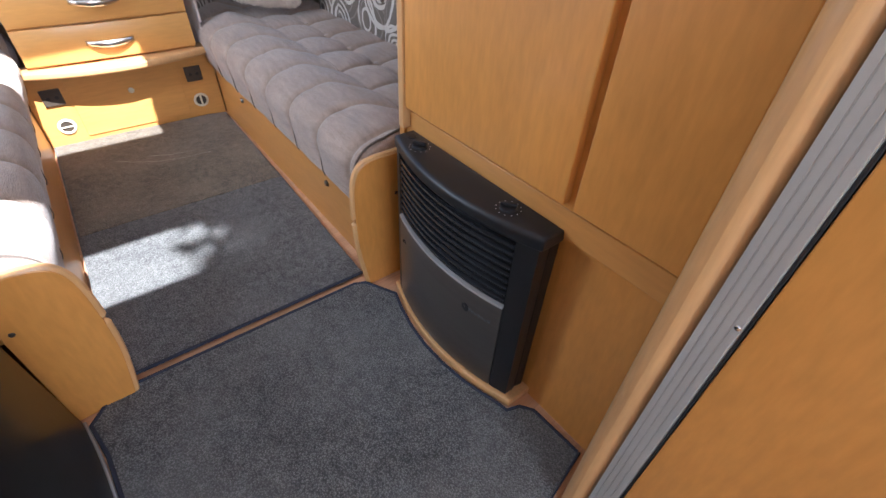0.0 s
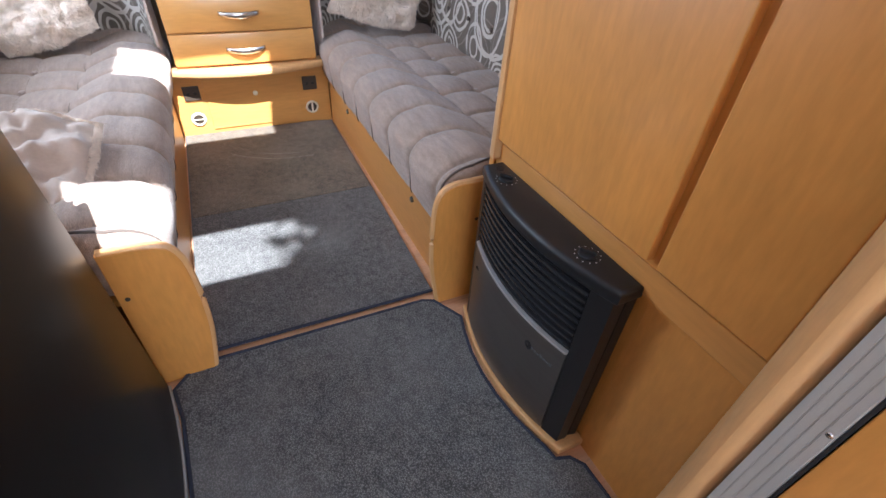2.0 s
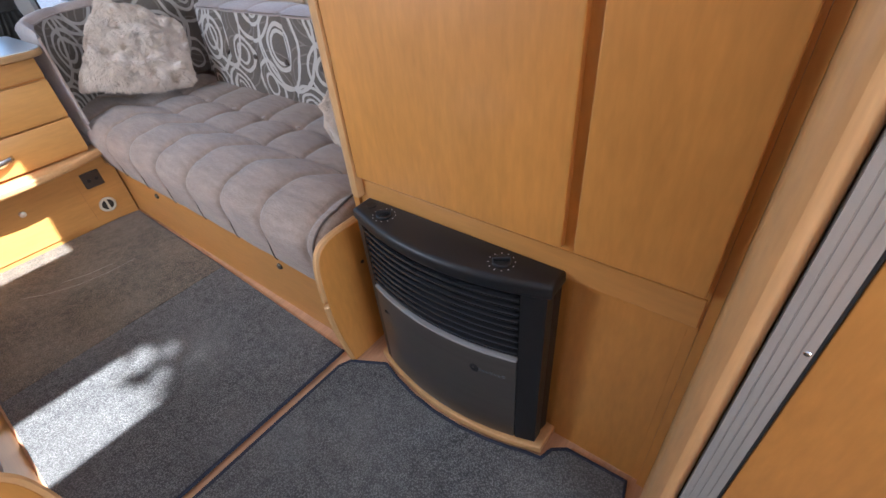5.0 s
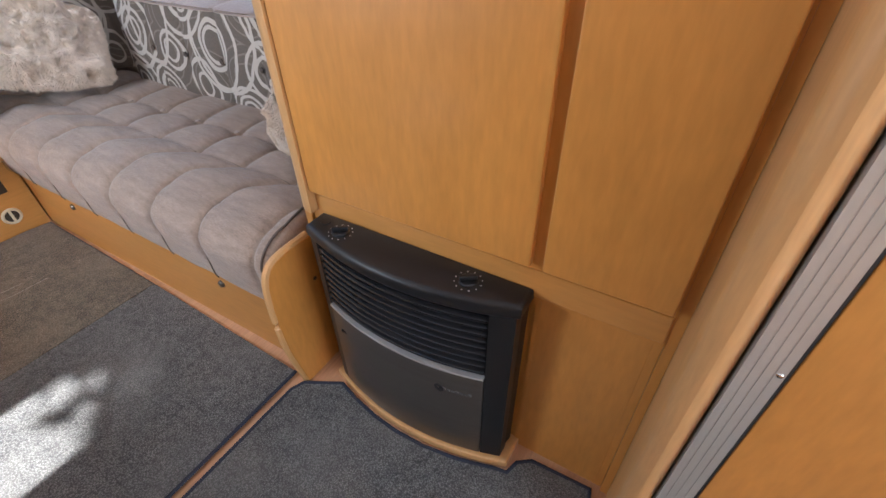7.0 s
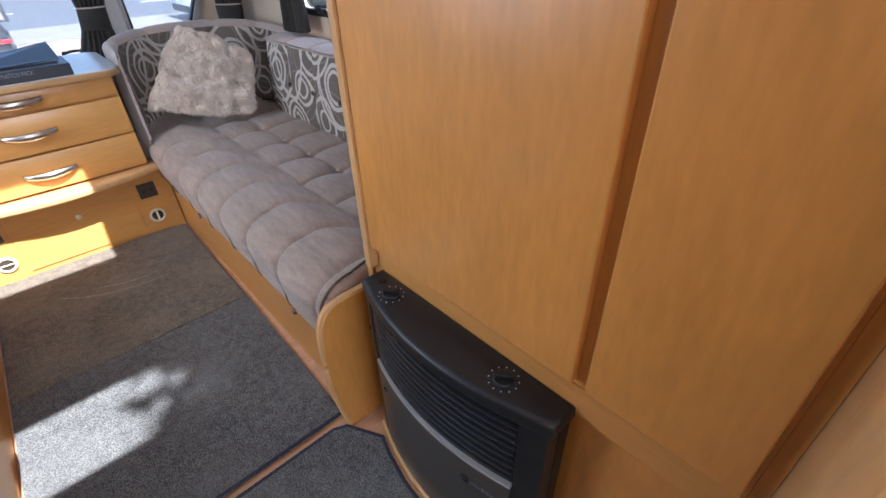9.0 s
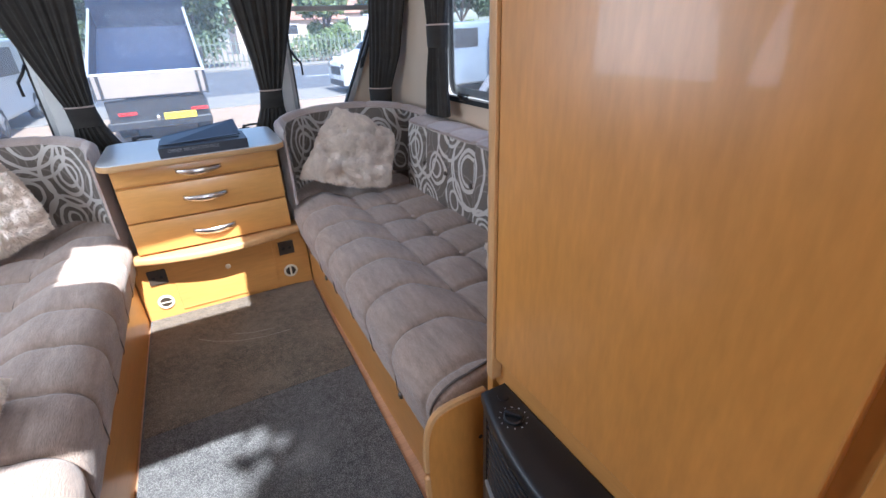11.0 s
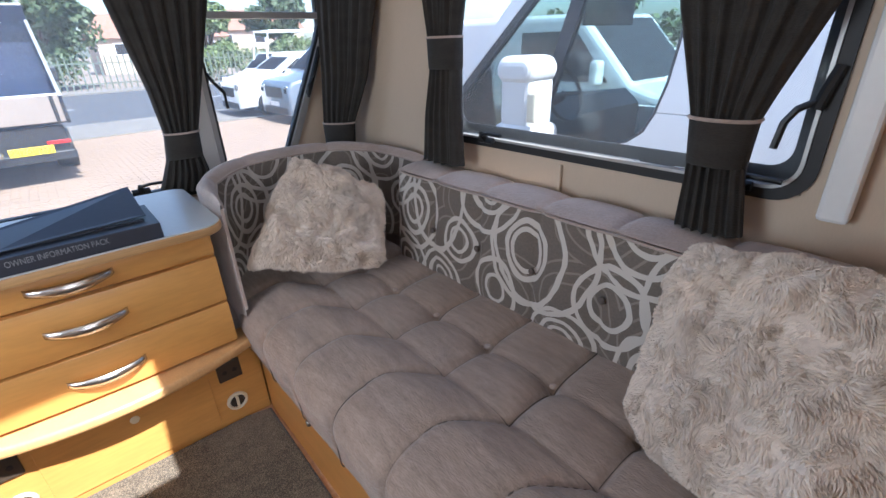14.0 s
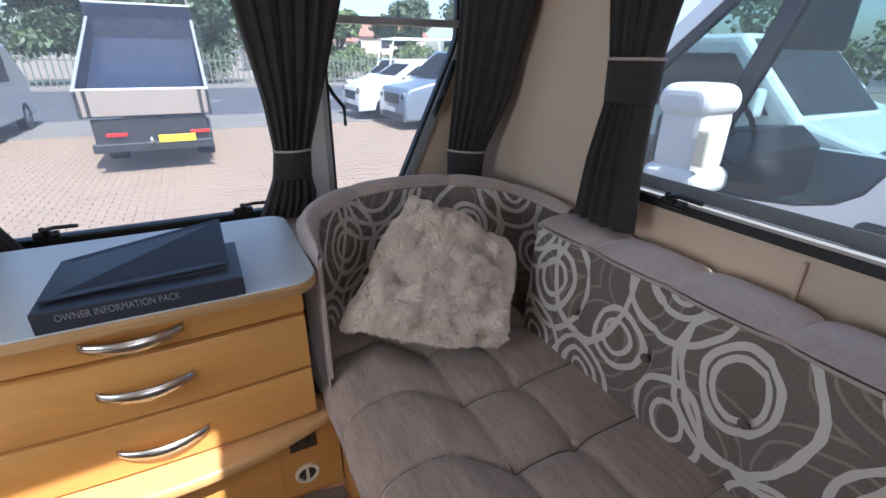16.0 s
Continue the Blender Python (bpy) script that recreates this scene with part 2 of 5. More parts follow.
M_WHITEP = mat("white_plastic", (0.80, 0.80, 0.78), 0.35, vary=0.04)
M_COVER = mat("milky_mirror_plastic", (0.56, 0.57, 0.57), 0.45, vary=0.06, scale=4)
M_LAM = mat("grey_laminate", (0.60, 0.63, 0.63), 0.3, vary=0.05, scale=60, bump=0.03, bump_scale=300)
M_BROWNP = mat("brown_plastic", (0.055, 0.04, 0.028), 0.5, vary=0.15, bump=0.1)
M_BOX = mat("dark_blue_card", (0.022, 0.026, 0.04), 0.45, vary=0.2, scale=6, bump=0.03)
M_BADGE = mat("badge_grey", (0.14, 0.14, 0.14), 0.4, 0.3)
M_DIMPRINT = mat("dim_grey_print", (0.22, 0.23, 0.25), 0.6)
M_BOXW = mat("printed_white", (0.65, 0.66, 0.68), 0.6)
M_LOGO1 = mat("printed_orange", (0.45, 0.2, 0.12), 0.6)
M_LOGO2 = mat("printed_blue", (0.1, 0.25, 0.42), 0.6)
M_GLASS = glass_mat("window_acrylic", (0.92, 0.95, 0.98), 0.12, 0.085)
M_GLASS_SIDE = glass_mat("side_window_acrylic", (0.92, 0.95, 0.98), 0.12, 0.04)
M_CARGLASS = glass_mat("vehicle_glass", (0.55, 0.66, 0.66), 1.0)
M_MESH = mat("fly_screen_dots", (0.10, 0.10, 0.10), 0.6, vary=0.2, bump=0.4, bump_scale=400)
M_VAN = mat("white_vehicle_paint", (0.80, 0.80, 0.79), 0.25, vary=0.03, scale=2, coat=0.5)
M_SILVER = mat("silver_vehicle_paint", (0.45, 0.47, 0.49), 0.28, 0.4, vary=0.05, scale=2, coat=0.5)
M_VGREY = mat("slate_vehicle_paint", (0.16, 0.19, 0.23), 0.28, 0.2, vary=0.05, scale=2, coat=0.5)
M_DARK = mat("dark_vehicle_trim", (0.02, 0.02, 0.022), 0.5, vary=0.2, bump=0.1)
M_NAVY = mat("navy_steel", (0.018, 0.028, 0.058), 0.5, 0.1, vary=0.3, scale=3, bump=0.1, bump_scale=20)
M_TAN = mat("dusty_alloy", (0.30, 0.25, 0.21), 0.5, 0.3, vary=0.12, scale=5, bump=0.1, bump_scale=30)
M_YELLOW = mat("yellow_plate", (0.75, 0.55, 0.03), 0.4, vary=0.03)
M_RED = mat("red_lens", (0.5, 0.02, 0.02), 0.2, vary=0.05, coat=0.5)
M_AMBER = mat("pale_lens", (0.55, 0.52, 0.40), 0.15, vary=0.1, coat=0.5)
M_PAVE = mat("block_paving", (0.25, 0.178, 0.124), 0.85, vary=0.3, scale=1.6, bump=0.3, bump_scale=40, per_object=0.25)
M_JOINT = mat("paving_joint", (0.24, 0.19, 0.15), 0.95, vary=0.3, scale=1.5, bump=0.3, bump_scale=60)
M_ROAD = mat("asphalt", (0.075, 0.075, 0.08), 0.85, vary=0.2, scale=1.2, bump=0.4, bump_scale=60)
M_FOOT = mat("pale_footway", (0.18, 0.162, 0.14), 0.9, vary=0.2, scale=1.5, bump=0.3, bump_scale=50)
M_LINE = mat("road_paint", (0.72, 0.72, 0.70), 0.7, vary=0.15, scale=10)
M_LEAF = mat("leaves", (0.075, 0.115, 0.045), 0.6, vary=0.6, scale=1.2, bump_scale=6)
M_LEAF2 = mat("leaves_light", (0.14, 0.19, 0.06), 0.6, vary=0.5, scale=1.5, bump_scale=6)
M_BARK = mat("bark", (0.12, 0.09, 0.065), 0.9, vary=0.4, scale=5, bump=0.6, bump_scale=20)
M_FENCE = mat("galvanised_fence", (0.12, 0.14, 0.11), 0.6, 0.1, vary=0.15)
M_ROOFT = mat("roof_tiles", (0.30, 0.15, 0.10), 0.85, vary=0.25, scale=5, bump=0.3)
M_BRICK = mat("house_render", (0.48, 0.38, 0.30), 0.85, vary=0.15, scale=4, bump=0.2)

# ---------------------------------------------------------------- building helpers
def part(name, bm, material, parent=None, label="", smooth=None, at=None):
    """Links a bmesh as one mesh object."""
    me = bpy.data.meshes.new(name)
    bmesh.ops.recalc_face_normals(bm, faces=bm.faces[:])
    bm.to_mesh(me)
    bm.free()
    me.materials.append(material)
    if smooth:
        for p in me.polygons:
            p.use_smooth = True
    if smooth == "angle":
        me.set_sharp_from_angle(angle=radians(38))
    ob = new(name, me)
    if at is not None:
        ob.matrix_basis = at
    if parent:
        under(ob, parent)
    if label:
        tagged(ob, label)
    return ob


def thing(name, label, category, x=0, y=0, z=0, group="", kind=""):
    ob = new(name)
    ob.location = (x, y, z)
    ob.empty_display_size = 0.1
    bpy.context.view_layer.update()
    return tagged(ob, label, category, group, kind)


def under(ob, parent):
    """Parents ob and keeps its place."""
    ob.parent = parent
    ob.matrix_parent_inverse = Matrix.Translation(parent.location).inverted()
    return ob


def box(x0, x1, y0, y1, z0, z1, bevel=0.0, seg=2):
    bm = bmesh.new()
    vs = [bm.verts.new((x, y, z)) for x in (x0, x1) for y in (y0, y1) for z in (z0, z1)]
    for f in ((0, 1, 3, 2), (4, 6, 7, 5), (0, 4, 5, 1), (2, 3, 7, 6), (0, 2, 6, 4), (1, 5, 7, 3)):
        bm.faces.new([vs[i] for i in f])
    if bevel:
        bmesh.ops.bevel(bm, geom=bm.edges[:], offset=bevel, segments=seg, affect="EDGES", profile=0.5)
    return bm


def prism(points, axis, a, b, bevel=0.0, seg=2):
    """An outline of 2D points swept along an axis from a to b. Points are (y,z), (x,z) or (x,y)."""
    put = {"x": lambda u, v, w: (w, u, v), "y": lambda u, v, w: (u, w, v), "z": lambda u, v, w: (u, v, w)}[axis]
    bm = bmesh.new()
    lo = [bm.verts.new(put(u, v, a)) for u, v in points]
    hi = [bm.verts.new(put(u, v, b)) for u, v in points]
    caps = [bm.faces.new(lo), bm.faces.new(hi[::-1])]
    n = len(points)
    for i in range(n):
        bm.faces.new((lo[i], hi[i], hi[(i + 1) % n], lo[(i + 1) % n]))
    if bevel:
        edges = {e for f in caps for e in f.edges}
        bmesh.ops.recalc_face_normals(bm, faces=bm.faces[:])
        bmesh.ops.bevel(bm, geom=list(edges), offset=bevel, segments=seg, affect="EDGES", profile=0.5)
    return bm


def grid(rows, closed=False, caps=False):
    """Skin over rows of points."""
    bm = bmesh.new()
    vs = [[bm.verts.new(p) for p in r] for r in rows]
    n = len(rows[0])
    for i in range(len(rows) - 1):
        for j in range(n if closed else n - 1):
            k = (j + 1) % n
            bm.faces.new((vs[i][j], vs[i][k], vs[i + 1][k], vs[i + 1][j]))
    if caps:
        bm.faces.new(vs[0])
        bm.faces.new(vs[-1][::-1])
    return bm


def cyl(p, q, r, r2=None, n=16):
    p, q = Vector(p), Vector(q)
    turn = (q - p).to_track_quat("Z", "Y").to_matrix()
    rows = []
    for c, rad in ((p, r), (q, r if r2 is None else r2)):
        rows.append([c + turn @ Vector((rad * math.cos(2 * PI * i / n), rad * math.sin(2 * PI * i / n), 0)) for i in range(n)])
    return grid(rows, True, True)


def tube(points, r, n=8):
    pts = [Vector(p) for p in points]
    rows = []
    for i, p in enumerate(pts):
        way = pts[min(i + 1, len(pts) - 1)] - pts[max(i - 1, 0)]
        turn = way.to_track_quat("Z", "Y").to_matrix()
        rows.append([p + turn @ Vector((r * math.cos(2 * PI * k / n), r * math.sin(2 * PI * k / n), 0)) for k in range(n)])
    return grid(rows, True, True)


def disc(centre, normal, profile, n=28):
    """A turned shape: profile rows of (radius, height along the normal)."""
    c, turn = Vector(centre), Vector(normal).to_track_quat("Z", "Y").to_matrix()
    rows = [[c + turn @ Vector((max(r, 1e-4) * math.cos(2 * PI * k / n), max(r, 1e-4) * math.sin(2 * PI * k / n), h)) for k in range(n)] for r, h in profile]
    return grid(rows, True, True)


def join(*bms):
    out = bmesh.new()
    for b in bms:
        me = bpy.data.meshes.new("tmp")
        b.to_mesh(me)
        b.free()
        out.from_mesh(me)
        bpy.data.meshes.remove(me)
    return out


def rounded(x0, x1, y0, y1, r, n=6):
    pts = []
    for cx, cy, a in ((x1 - r, y1 - r, 0), (x0 + r, y1 - r, 90), (x0 + r, y0 + r, 180), (x1 - r, y0 + r, 270)):
        for i in range(n + 1):
            t = radians(a + 90 * i / n)
            pts.append((cx + r * math.cos(t), cy + r * math.sin(t)))
    return pts


def holed_wall(name, axis, a, b, u0, u1, v0, v1, holes, material, label):
    """A wall slab with rectangular openings, built of butted strips in one mesh."""
    us = sorted({u0, u1, *[h[0] for h in holes], *[h[1] for h in holes]})
    vs = sorted({v0, v1, *[h[2] for h in holes], *[h[3] for h in holes]})
    blocked = lambda i, j: not any(h[0] <= us[i] < h[1] and h[2] <= vs[j] < h[3] for h in holes)
    put = {"x": lambda u, v, w: (w, u, v), "y": lambda u, v, w: (u, w, v), "z": lambda u, v, w: (u, v, w)}[axis]
    bm = bmesh.new()
    def quad(*p):
        bm.faces.new([bm.verts.new(put(*q)) for q in p])
    nu, nv = len(us) - 1, len(vs) - 1
    for i in range(nu):
        for j in range(nv):
            if not blocked(i, j):
                continue
            for w in (a, b):
                quad((us[i], vs[j], w), (us[i + 1], vs[j], w), (us[i + 1], vs[j + 1], w), (us[i], vs[j + 1], w))
            if i == 0 or not blocked(i - 1, j):
                quad((us[i], vs[j], a), (us[i], vs[j + 1], a), (us[i], vs[j + 1], b), (us[i], vs[j], b))
            if i == nu - 1 or not blocked(i + 1, j):
                quad((us[i + 1], vs[j], a), (us[i + 1], vs[j + 1], a), (us[i + 1], vs[j + 1], b), (us[i + 1], vs[j], b))
            if j == 0 or not blocked(i, j - 1):
                quad((us[i], vs[j], a), (us[i + 1], vs[j], a), (us[i + 1], vs[j], b), (us[i], vs[j], b))
            if j == nv - 1 or not blocked(i, j + 1):
                quad((us[i], vs[j + 1], a), (us[i + 1], vs[j + 1], a), (us[i + 1], vs[j + 1], b), (us[i], vs[j + 1], b))
    bmesh.ops.remove_doubles(bm, verts=bm.verts[:], dist=1e-5)
    return tagged(part(name, bm, material), label, "wall" if "wall" in name else name, kind="structure")


def words(name, text, size, m, material, parent=None, depth=0.0008, width=0):
    """Raised lettering in the built-in font, turned into a mesh."""
    cu = bpy.data.curves.new(name, "FONT")
    cu.body, cu.size, cu.extrude, cu.align_x, cu.align_y = text, size, depth, "CENTER", "CENTER"
    tmp = bpy.data.objects.new("tmp_words", cu)
    scene.collection.objects.link(tmp)
    bpy.context.view_layer.update()
    me = bpy.data.meshes.new_from_object(tmp.evaluated_get(bpy.context.evaluated_depsgraph_get()))
    bpy.data.objects.remove(tmp)
    if width:
        xs = [v.co.x for v in me.vertices]
        k = width / (max(xs) - min(xs))
        for v in me.vertices:
            v.co.x *= k
    me.materials.clear()
    me.materials.append(material)
    ob = new(name, me)
    ob.matrix_basis = m
    if parent:
        under(ob, parent)
    return ob

# ---------------------------------------------------------------- the caravan's shell
XW, YF, YR, ZC = 1.17, 2.80, -2.4, 1.95
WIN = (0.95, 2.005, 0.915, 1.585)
holed_wall("wall_right", "x", XW, XW + 0.035, YR, YF, -0.02, ZC, [WIN], M_WALL, "pale beige caravan side wall panel with an opening")
# The left opening is unseen, added to carry a fill lamp.
holed_wall("wall_left", "x", -XW - 0.035, -XW, YR, YF, -0.02, ZC, [WIN], M_WALL, "pale beige caravan side wall panel with an opening")
# Unseen outer skins, added in white to bounce light onto the parked van.
for side in (-1, 1):
    a, b = sorted((side * (XW + 0.0355), side * (XW + 0.042)))
    holed_wall("wall_bounce_cladding", "x", a, b, YR - 0.035, YF + 0.035, -0.25, ZC + 0.04, [WIN], M_VAN, "unseen glossy white outer panel added to bounce light")
FRONT = [(-1.13, -0.57, 0.72, 1.62), (-0.50, 0.50, 0.70, 1.62), (0.57, 1.13, 0.72, 1.62)]
holed_wall("wall_front", "y", YF, YF + 0.035, -XW - 0.035, XW + 0.035, -0.02, ZC, FRONT, M_WALL, "pale beige front wall panel with three window openings")
# This opening is unseen too, added for the rear fill lamp.
holed_wall("wall_rear", "y", YR - 0.035, YR, -XW - 0.035, XW + 0.035, -0.02, ZC, [(-0.75, 0.75, 0.98, 1.62)], M_WALL, "pale beige rear wall panel with an added, unseen opening")
ROOF = [(-0.37, 0.25, 0.50, 0.88), (-0.40, 0.55, -0.62, -0.30)]
holed_wall("ceiling", "z", ZC, ZC + 0.04, -XW - 0.035, XW + 0.035, YR - 0.035, YF + 0.035, ROOF, M_CEIL, "white caravan ceiling panel with two rooflight openings")
tagged(part("floor", box(-XW, XW, YR, YF, -0.04, 0.0), M_FLOOR), "pinkish wood-effect laminate floor", "floor", kind="structure")


def ring_frame(outer, inner, axis, a, b):
    put = {"x": lambda u, v, w: (w, u, v), "y": lambda u, v, w: (u, w, v)}[axis]
    rows = [[put(*p, a) for p in outer], [put(*p, b) for p in outer], [put(*p, b) for p in inner], [put(*p, a) for p in inner], [put(*p, a) for p in outer]]
    bm = grid(rows, True)
    bmesh.ops.remove_doubles(bm, verts=bm.verts[:], dist=1e-5)
    return bm


def pane(points, axis, a, b, parent, material=None):
    ob = part("pane", prism(points, axis, a, b), material or M_GLASS, parent)
    ob.visible_shadow = False
    return ob


def latch(parent, x, y, z, along, inward):
    """A black window catch with a lever."""
    w, a = Vector(inward), Vector(along)
    c = Vector((x, y, z))
    bm = join(cyl(c - a * 0.03, c + a * 0.03, 0.011, n=10), cyl(c, c + w * 0.035, 0.012, 0.009, 10), tube([c + w * 0.03, c + w * 0.04 + a * 0.03, c + w * 0.036 + a * 0.085], 0.006))
    part("latch", bm, M_BLACK, parent, "black plastic window catch")


# side window with rounded black rubber frame
win = thing("window_1", "wide acrylic side window in a black rubber frame", "window", XW, 1.47, 0.9, kind="structure")
o, i = rounded(0.932, 2.022, 0.898, 1.602, 0.07), rounded(0.958, 1.996, 0.924, 1.576, 0.055)
part("window_frame", ring_frame(o, i, "x", XW - 0.009, XW + 0.03), M_RUBBER, win)
part("inner_rail", ring_frame(rounded(0.956, 1.998, 0.922, 1.578, 0.056), rounded(0.963, 1.991, 0.929, 1.571, 0.052), "x", XW - 0.014, XW + 0.004), M_ALU, win, "thin bright aluminium bead")
part("dotted_border", ring_frame(rounded(0.958, 1.992, 0.928, 1.572, 0.05), rounded(0.985, 1.965, 0.962, 1.545, 0.04), "x", XW + 0.021, XW + 0.0235), M_MESH, win, "grey dotted screen-print border")
pane(rounded(0.95, 2.0, 0.92, 1.58, 0.05), "x", XW + 0.012, XW + 0.018, win, M_GLASS_SIDE)
latch(win, XW - 0.03, 1.80, 0.925, (0, -1, 0), (-0.7, 0, 0.7))
latch(win, XW - 0.03, 1.06, 0.925, (0, -1, 0), (-0.7, 0, 0.7))
part("stay_arm", join(tube([(XW - 0.012, 0.945, 1.16), (XW - 0.02, 0.955, 1.12), (XW - 0.025, 0.962, 1.085)], 0.011), tube([(XW - 0.025, 0.962, 1.10), (XW - 0.035, 0.988, 1.085), (XW - 0.04, 1.002, 1.06), (XW - 0.042, 1.008, 1.01)], 0.007)), M_BLACK, win, "black window stay with lever")

# front windows
for k, (x0, x1, z0, z1) in enumerate(FRONT):
    w = thing("window_%d" % (k + 2), "acrylic front window in a dark rubber frame", "window", (x0 + x1) / 2, YF, z0, kind="structure")
    if k == 1:
        shape = lambda g: rounded(x0 + g, x1 - g, z0 + g, z1 - g, 0.05)
    else:
        m = 1 if k == 2 else -1
        def shape(g):
            pts = [(0.57 + g, z0 + g), (0.845 - g * 0.55, z0 + g), (0.868 - g * 0.85, z0 + 0.02 + g * 0.45), (1.11 - g, 1.245 + g * 0.35), (1.13 - g, 1.31), (1.13 - g, z1 - g), (0.57 + g, z1 - g)]
            return [(m * u, v) for u, v in pts]
        part("corner_infill", prism([(m * 0.845, z0), (m * 1.13, z0), (m * 1.13, 1.31), (m * 1.11, 1.245), (m * 0.868, z0 + 0.02)], "y", YF + 0.002, YF + 0.033), M_WALL, w, "beige wall panel beside the sloping frame")
    part("window_frame", ring_frame(shape(-0.012), shape(0.018), "y", YF + 0.032, YF - 0.014), M_RUBBER if k == 1 else M_ALU, w)
    part("inner_frame", ring_frame(shape(0.018), shape(0.03), "y", YF + 0.026, YF - 0.002), M_RUBBER, w, "dark rubber seal")
    pane(shape(0.014), "y", YF + 0.012, YF + 0.018, w)
    if k != 1:
        part("crossbar", box(x0 + 0.02, x1 - 0.02, YF - 0.01, YF + 0.024, 1.335, 1.36, 0.004), M_ALU, w, "grey aluminium glazing bar")
        s = 1 if k == 2 else -1
        part("side_stay", join(tube([(s * 1.0, YF - 0.02, 1.03), (s * 1.035, YF - 0.035, 1.12), (s * 1.085, YF - 0.02, 1.22)], 0.011), tube([(s * 1.03, YF - 0.035, 1.10), (s * 0.995, YF - 0.05, 1.07), (s * 0.985, YF - 0.05, 1.02)], 0.006)), M_BLACK, w, "black window stay")
        part("inner_stay", tube([(s * 0.595, YF - 0.015, 1.14), (s * 0.605, YF - 0.045, 1.11), (s * 0.635, YF - 0.05, 1.07), (s * 0.635, YF - 0.05, 1.01)], 0.007), M_BLACK, w, "black window stay")
    else:
        part("lower_rail", box(x0 + 0.02, x1 - 0.02, YF - 0.03, YF - 0.015, z0 + 0.005, z0 + 0.035, 0.006), M_GLOSS, w, "dark glossy lower rail")
        latch(w, -0.272, YF - 0.03, 0.745, (1, 0, 0), (0, -0.7, 0.7))
        latch(w, 0.262, YF - 0.03, 0.745, (1, 0, 0), (0, -0.7, 0.7))
        part("left_stay", join(tube([(-0.47, YF - 0.02, 1.0), (-0.46, YF - 0.04, 1.08), (-0.47, YF - 0.02, 1.16)], 0.01), tube([(-0.46, YF - 0.04, 1.07), (-0.42, YF - 0.055, 1.03), (-0.41, YF - 0.05, 0.99)], 0.007)), M_BLACK, w, "black window stay")
tagged(part("trim", join(*[box(s * 0.535 - 0.034, s * 0.535 + 0.034, YF - 0.022, YF - 0.001, 0.72, 1.66, 0.008) for s in (-1, 1)]), M_CEIL), "off-white mullion covers between the front windows", "trim", kind="structure")
tagged(part("trim", box(XW - 0.012, XW - 0.001, 1.515, 1.525, 0.50, 0.885, 0.004), M_WALL), "thin beige joint strip on the wall panel", "trim", kind="structure")
rail = tagged(part("blind_rail", box(XW - 0.045, XW - 0.001, 0.862, 0.912, 0.885, 1.75, 0.008), M_WHITEP), "cream upright guide rail on the side wall", "rail")

# ---------------------------------------------------------------- curtains
def curtain(levels, label, tie_z, folds=8, depth=0.05, seed=0):
    """levels: rows (z, x0, y0, x1, y1, thickness), from the top down; gathered in a tie band."""
    rnd = random.Random(seed)
    zs = [l[0] for l in levels]
    rows, nrow, ncol = [], 70, 130
    ph = [rnd.uniform(-0.6, 0.6) for _ in range(folds + 2)]
    c = levels[-1]
    root = thing("curtain", label, "curtain", (c[1] + c[3]) / 2, (c[2] + c[4]) / 2, c[0])
    def shape(z, grow=0.0):
        v = [np.interp(-z, [-q for q in zs], [l[k] for l in levels]) for k in range(1, 6)]
        a, b, th = Vector((v[0], v[1], z)), Vector((v[2], v[3], z)), v[4] + grow
        along = (b - a)
        nrm = Vector((-along.y, along.x, 0)).normalized()
        out = []
        for j in range(ncol):
            t = j / ncol
            front = t < 0.5
            s = t * 2 if front else 2 - t * 2
            wob = math.sin(PI * s) ** 0.35
            k = s * folds
            f = 0.0 if grow else math.sin(2 * PI * k + ph[int(k)] + 0.7 * math.sin(z * 5 + k)) * 0.5 + 0.22 * math.sin(4.3 * PI * k + z * 3)
            off = (th * 0.55 * wob + (depth * (0.35 + th * 8) * 0.5 * f if front else 0.3 * depth * f) * wob) * (1 if front else -1)
            out.append(a + along * s + nrm * off)
        return out
    for i in range(nrow + 1):
        rows.append(shape(zs[0] + (zs[-1] - zs[0]) * i / nrow))
    part("cloth", grid(rows, True, True), M_CURT, root, smooth=True)
    band = [shape(tie_z + h, g) for h, g in ((0.043, 0.012), (0.047, 0.02), (0.043, 0.028), (-0.043, 0.028), (-0.047, 0.02), (-0.043, 0.012))]
    part("tie_band", grid(band, True), M_CURT, root, "grey-brown tie-back band", smooth="angle")
    edge = shape(tie_z + 0.046, 0.030)
    part("piping", tube(edge + [edge[0]], 0.004, 6), M_FABT, root, "pale piped edge")
    return root


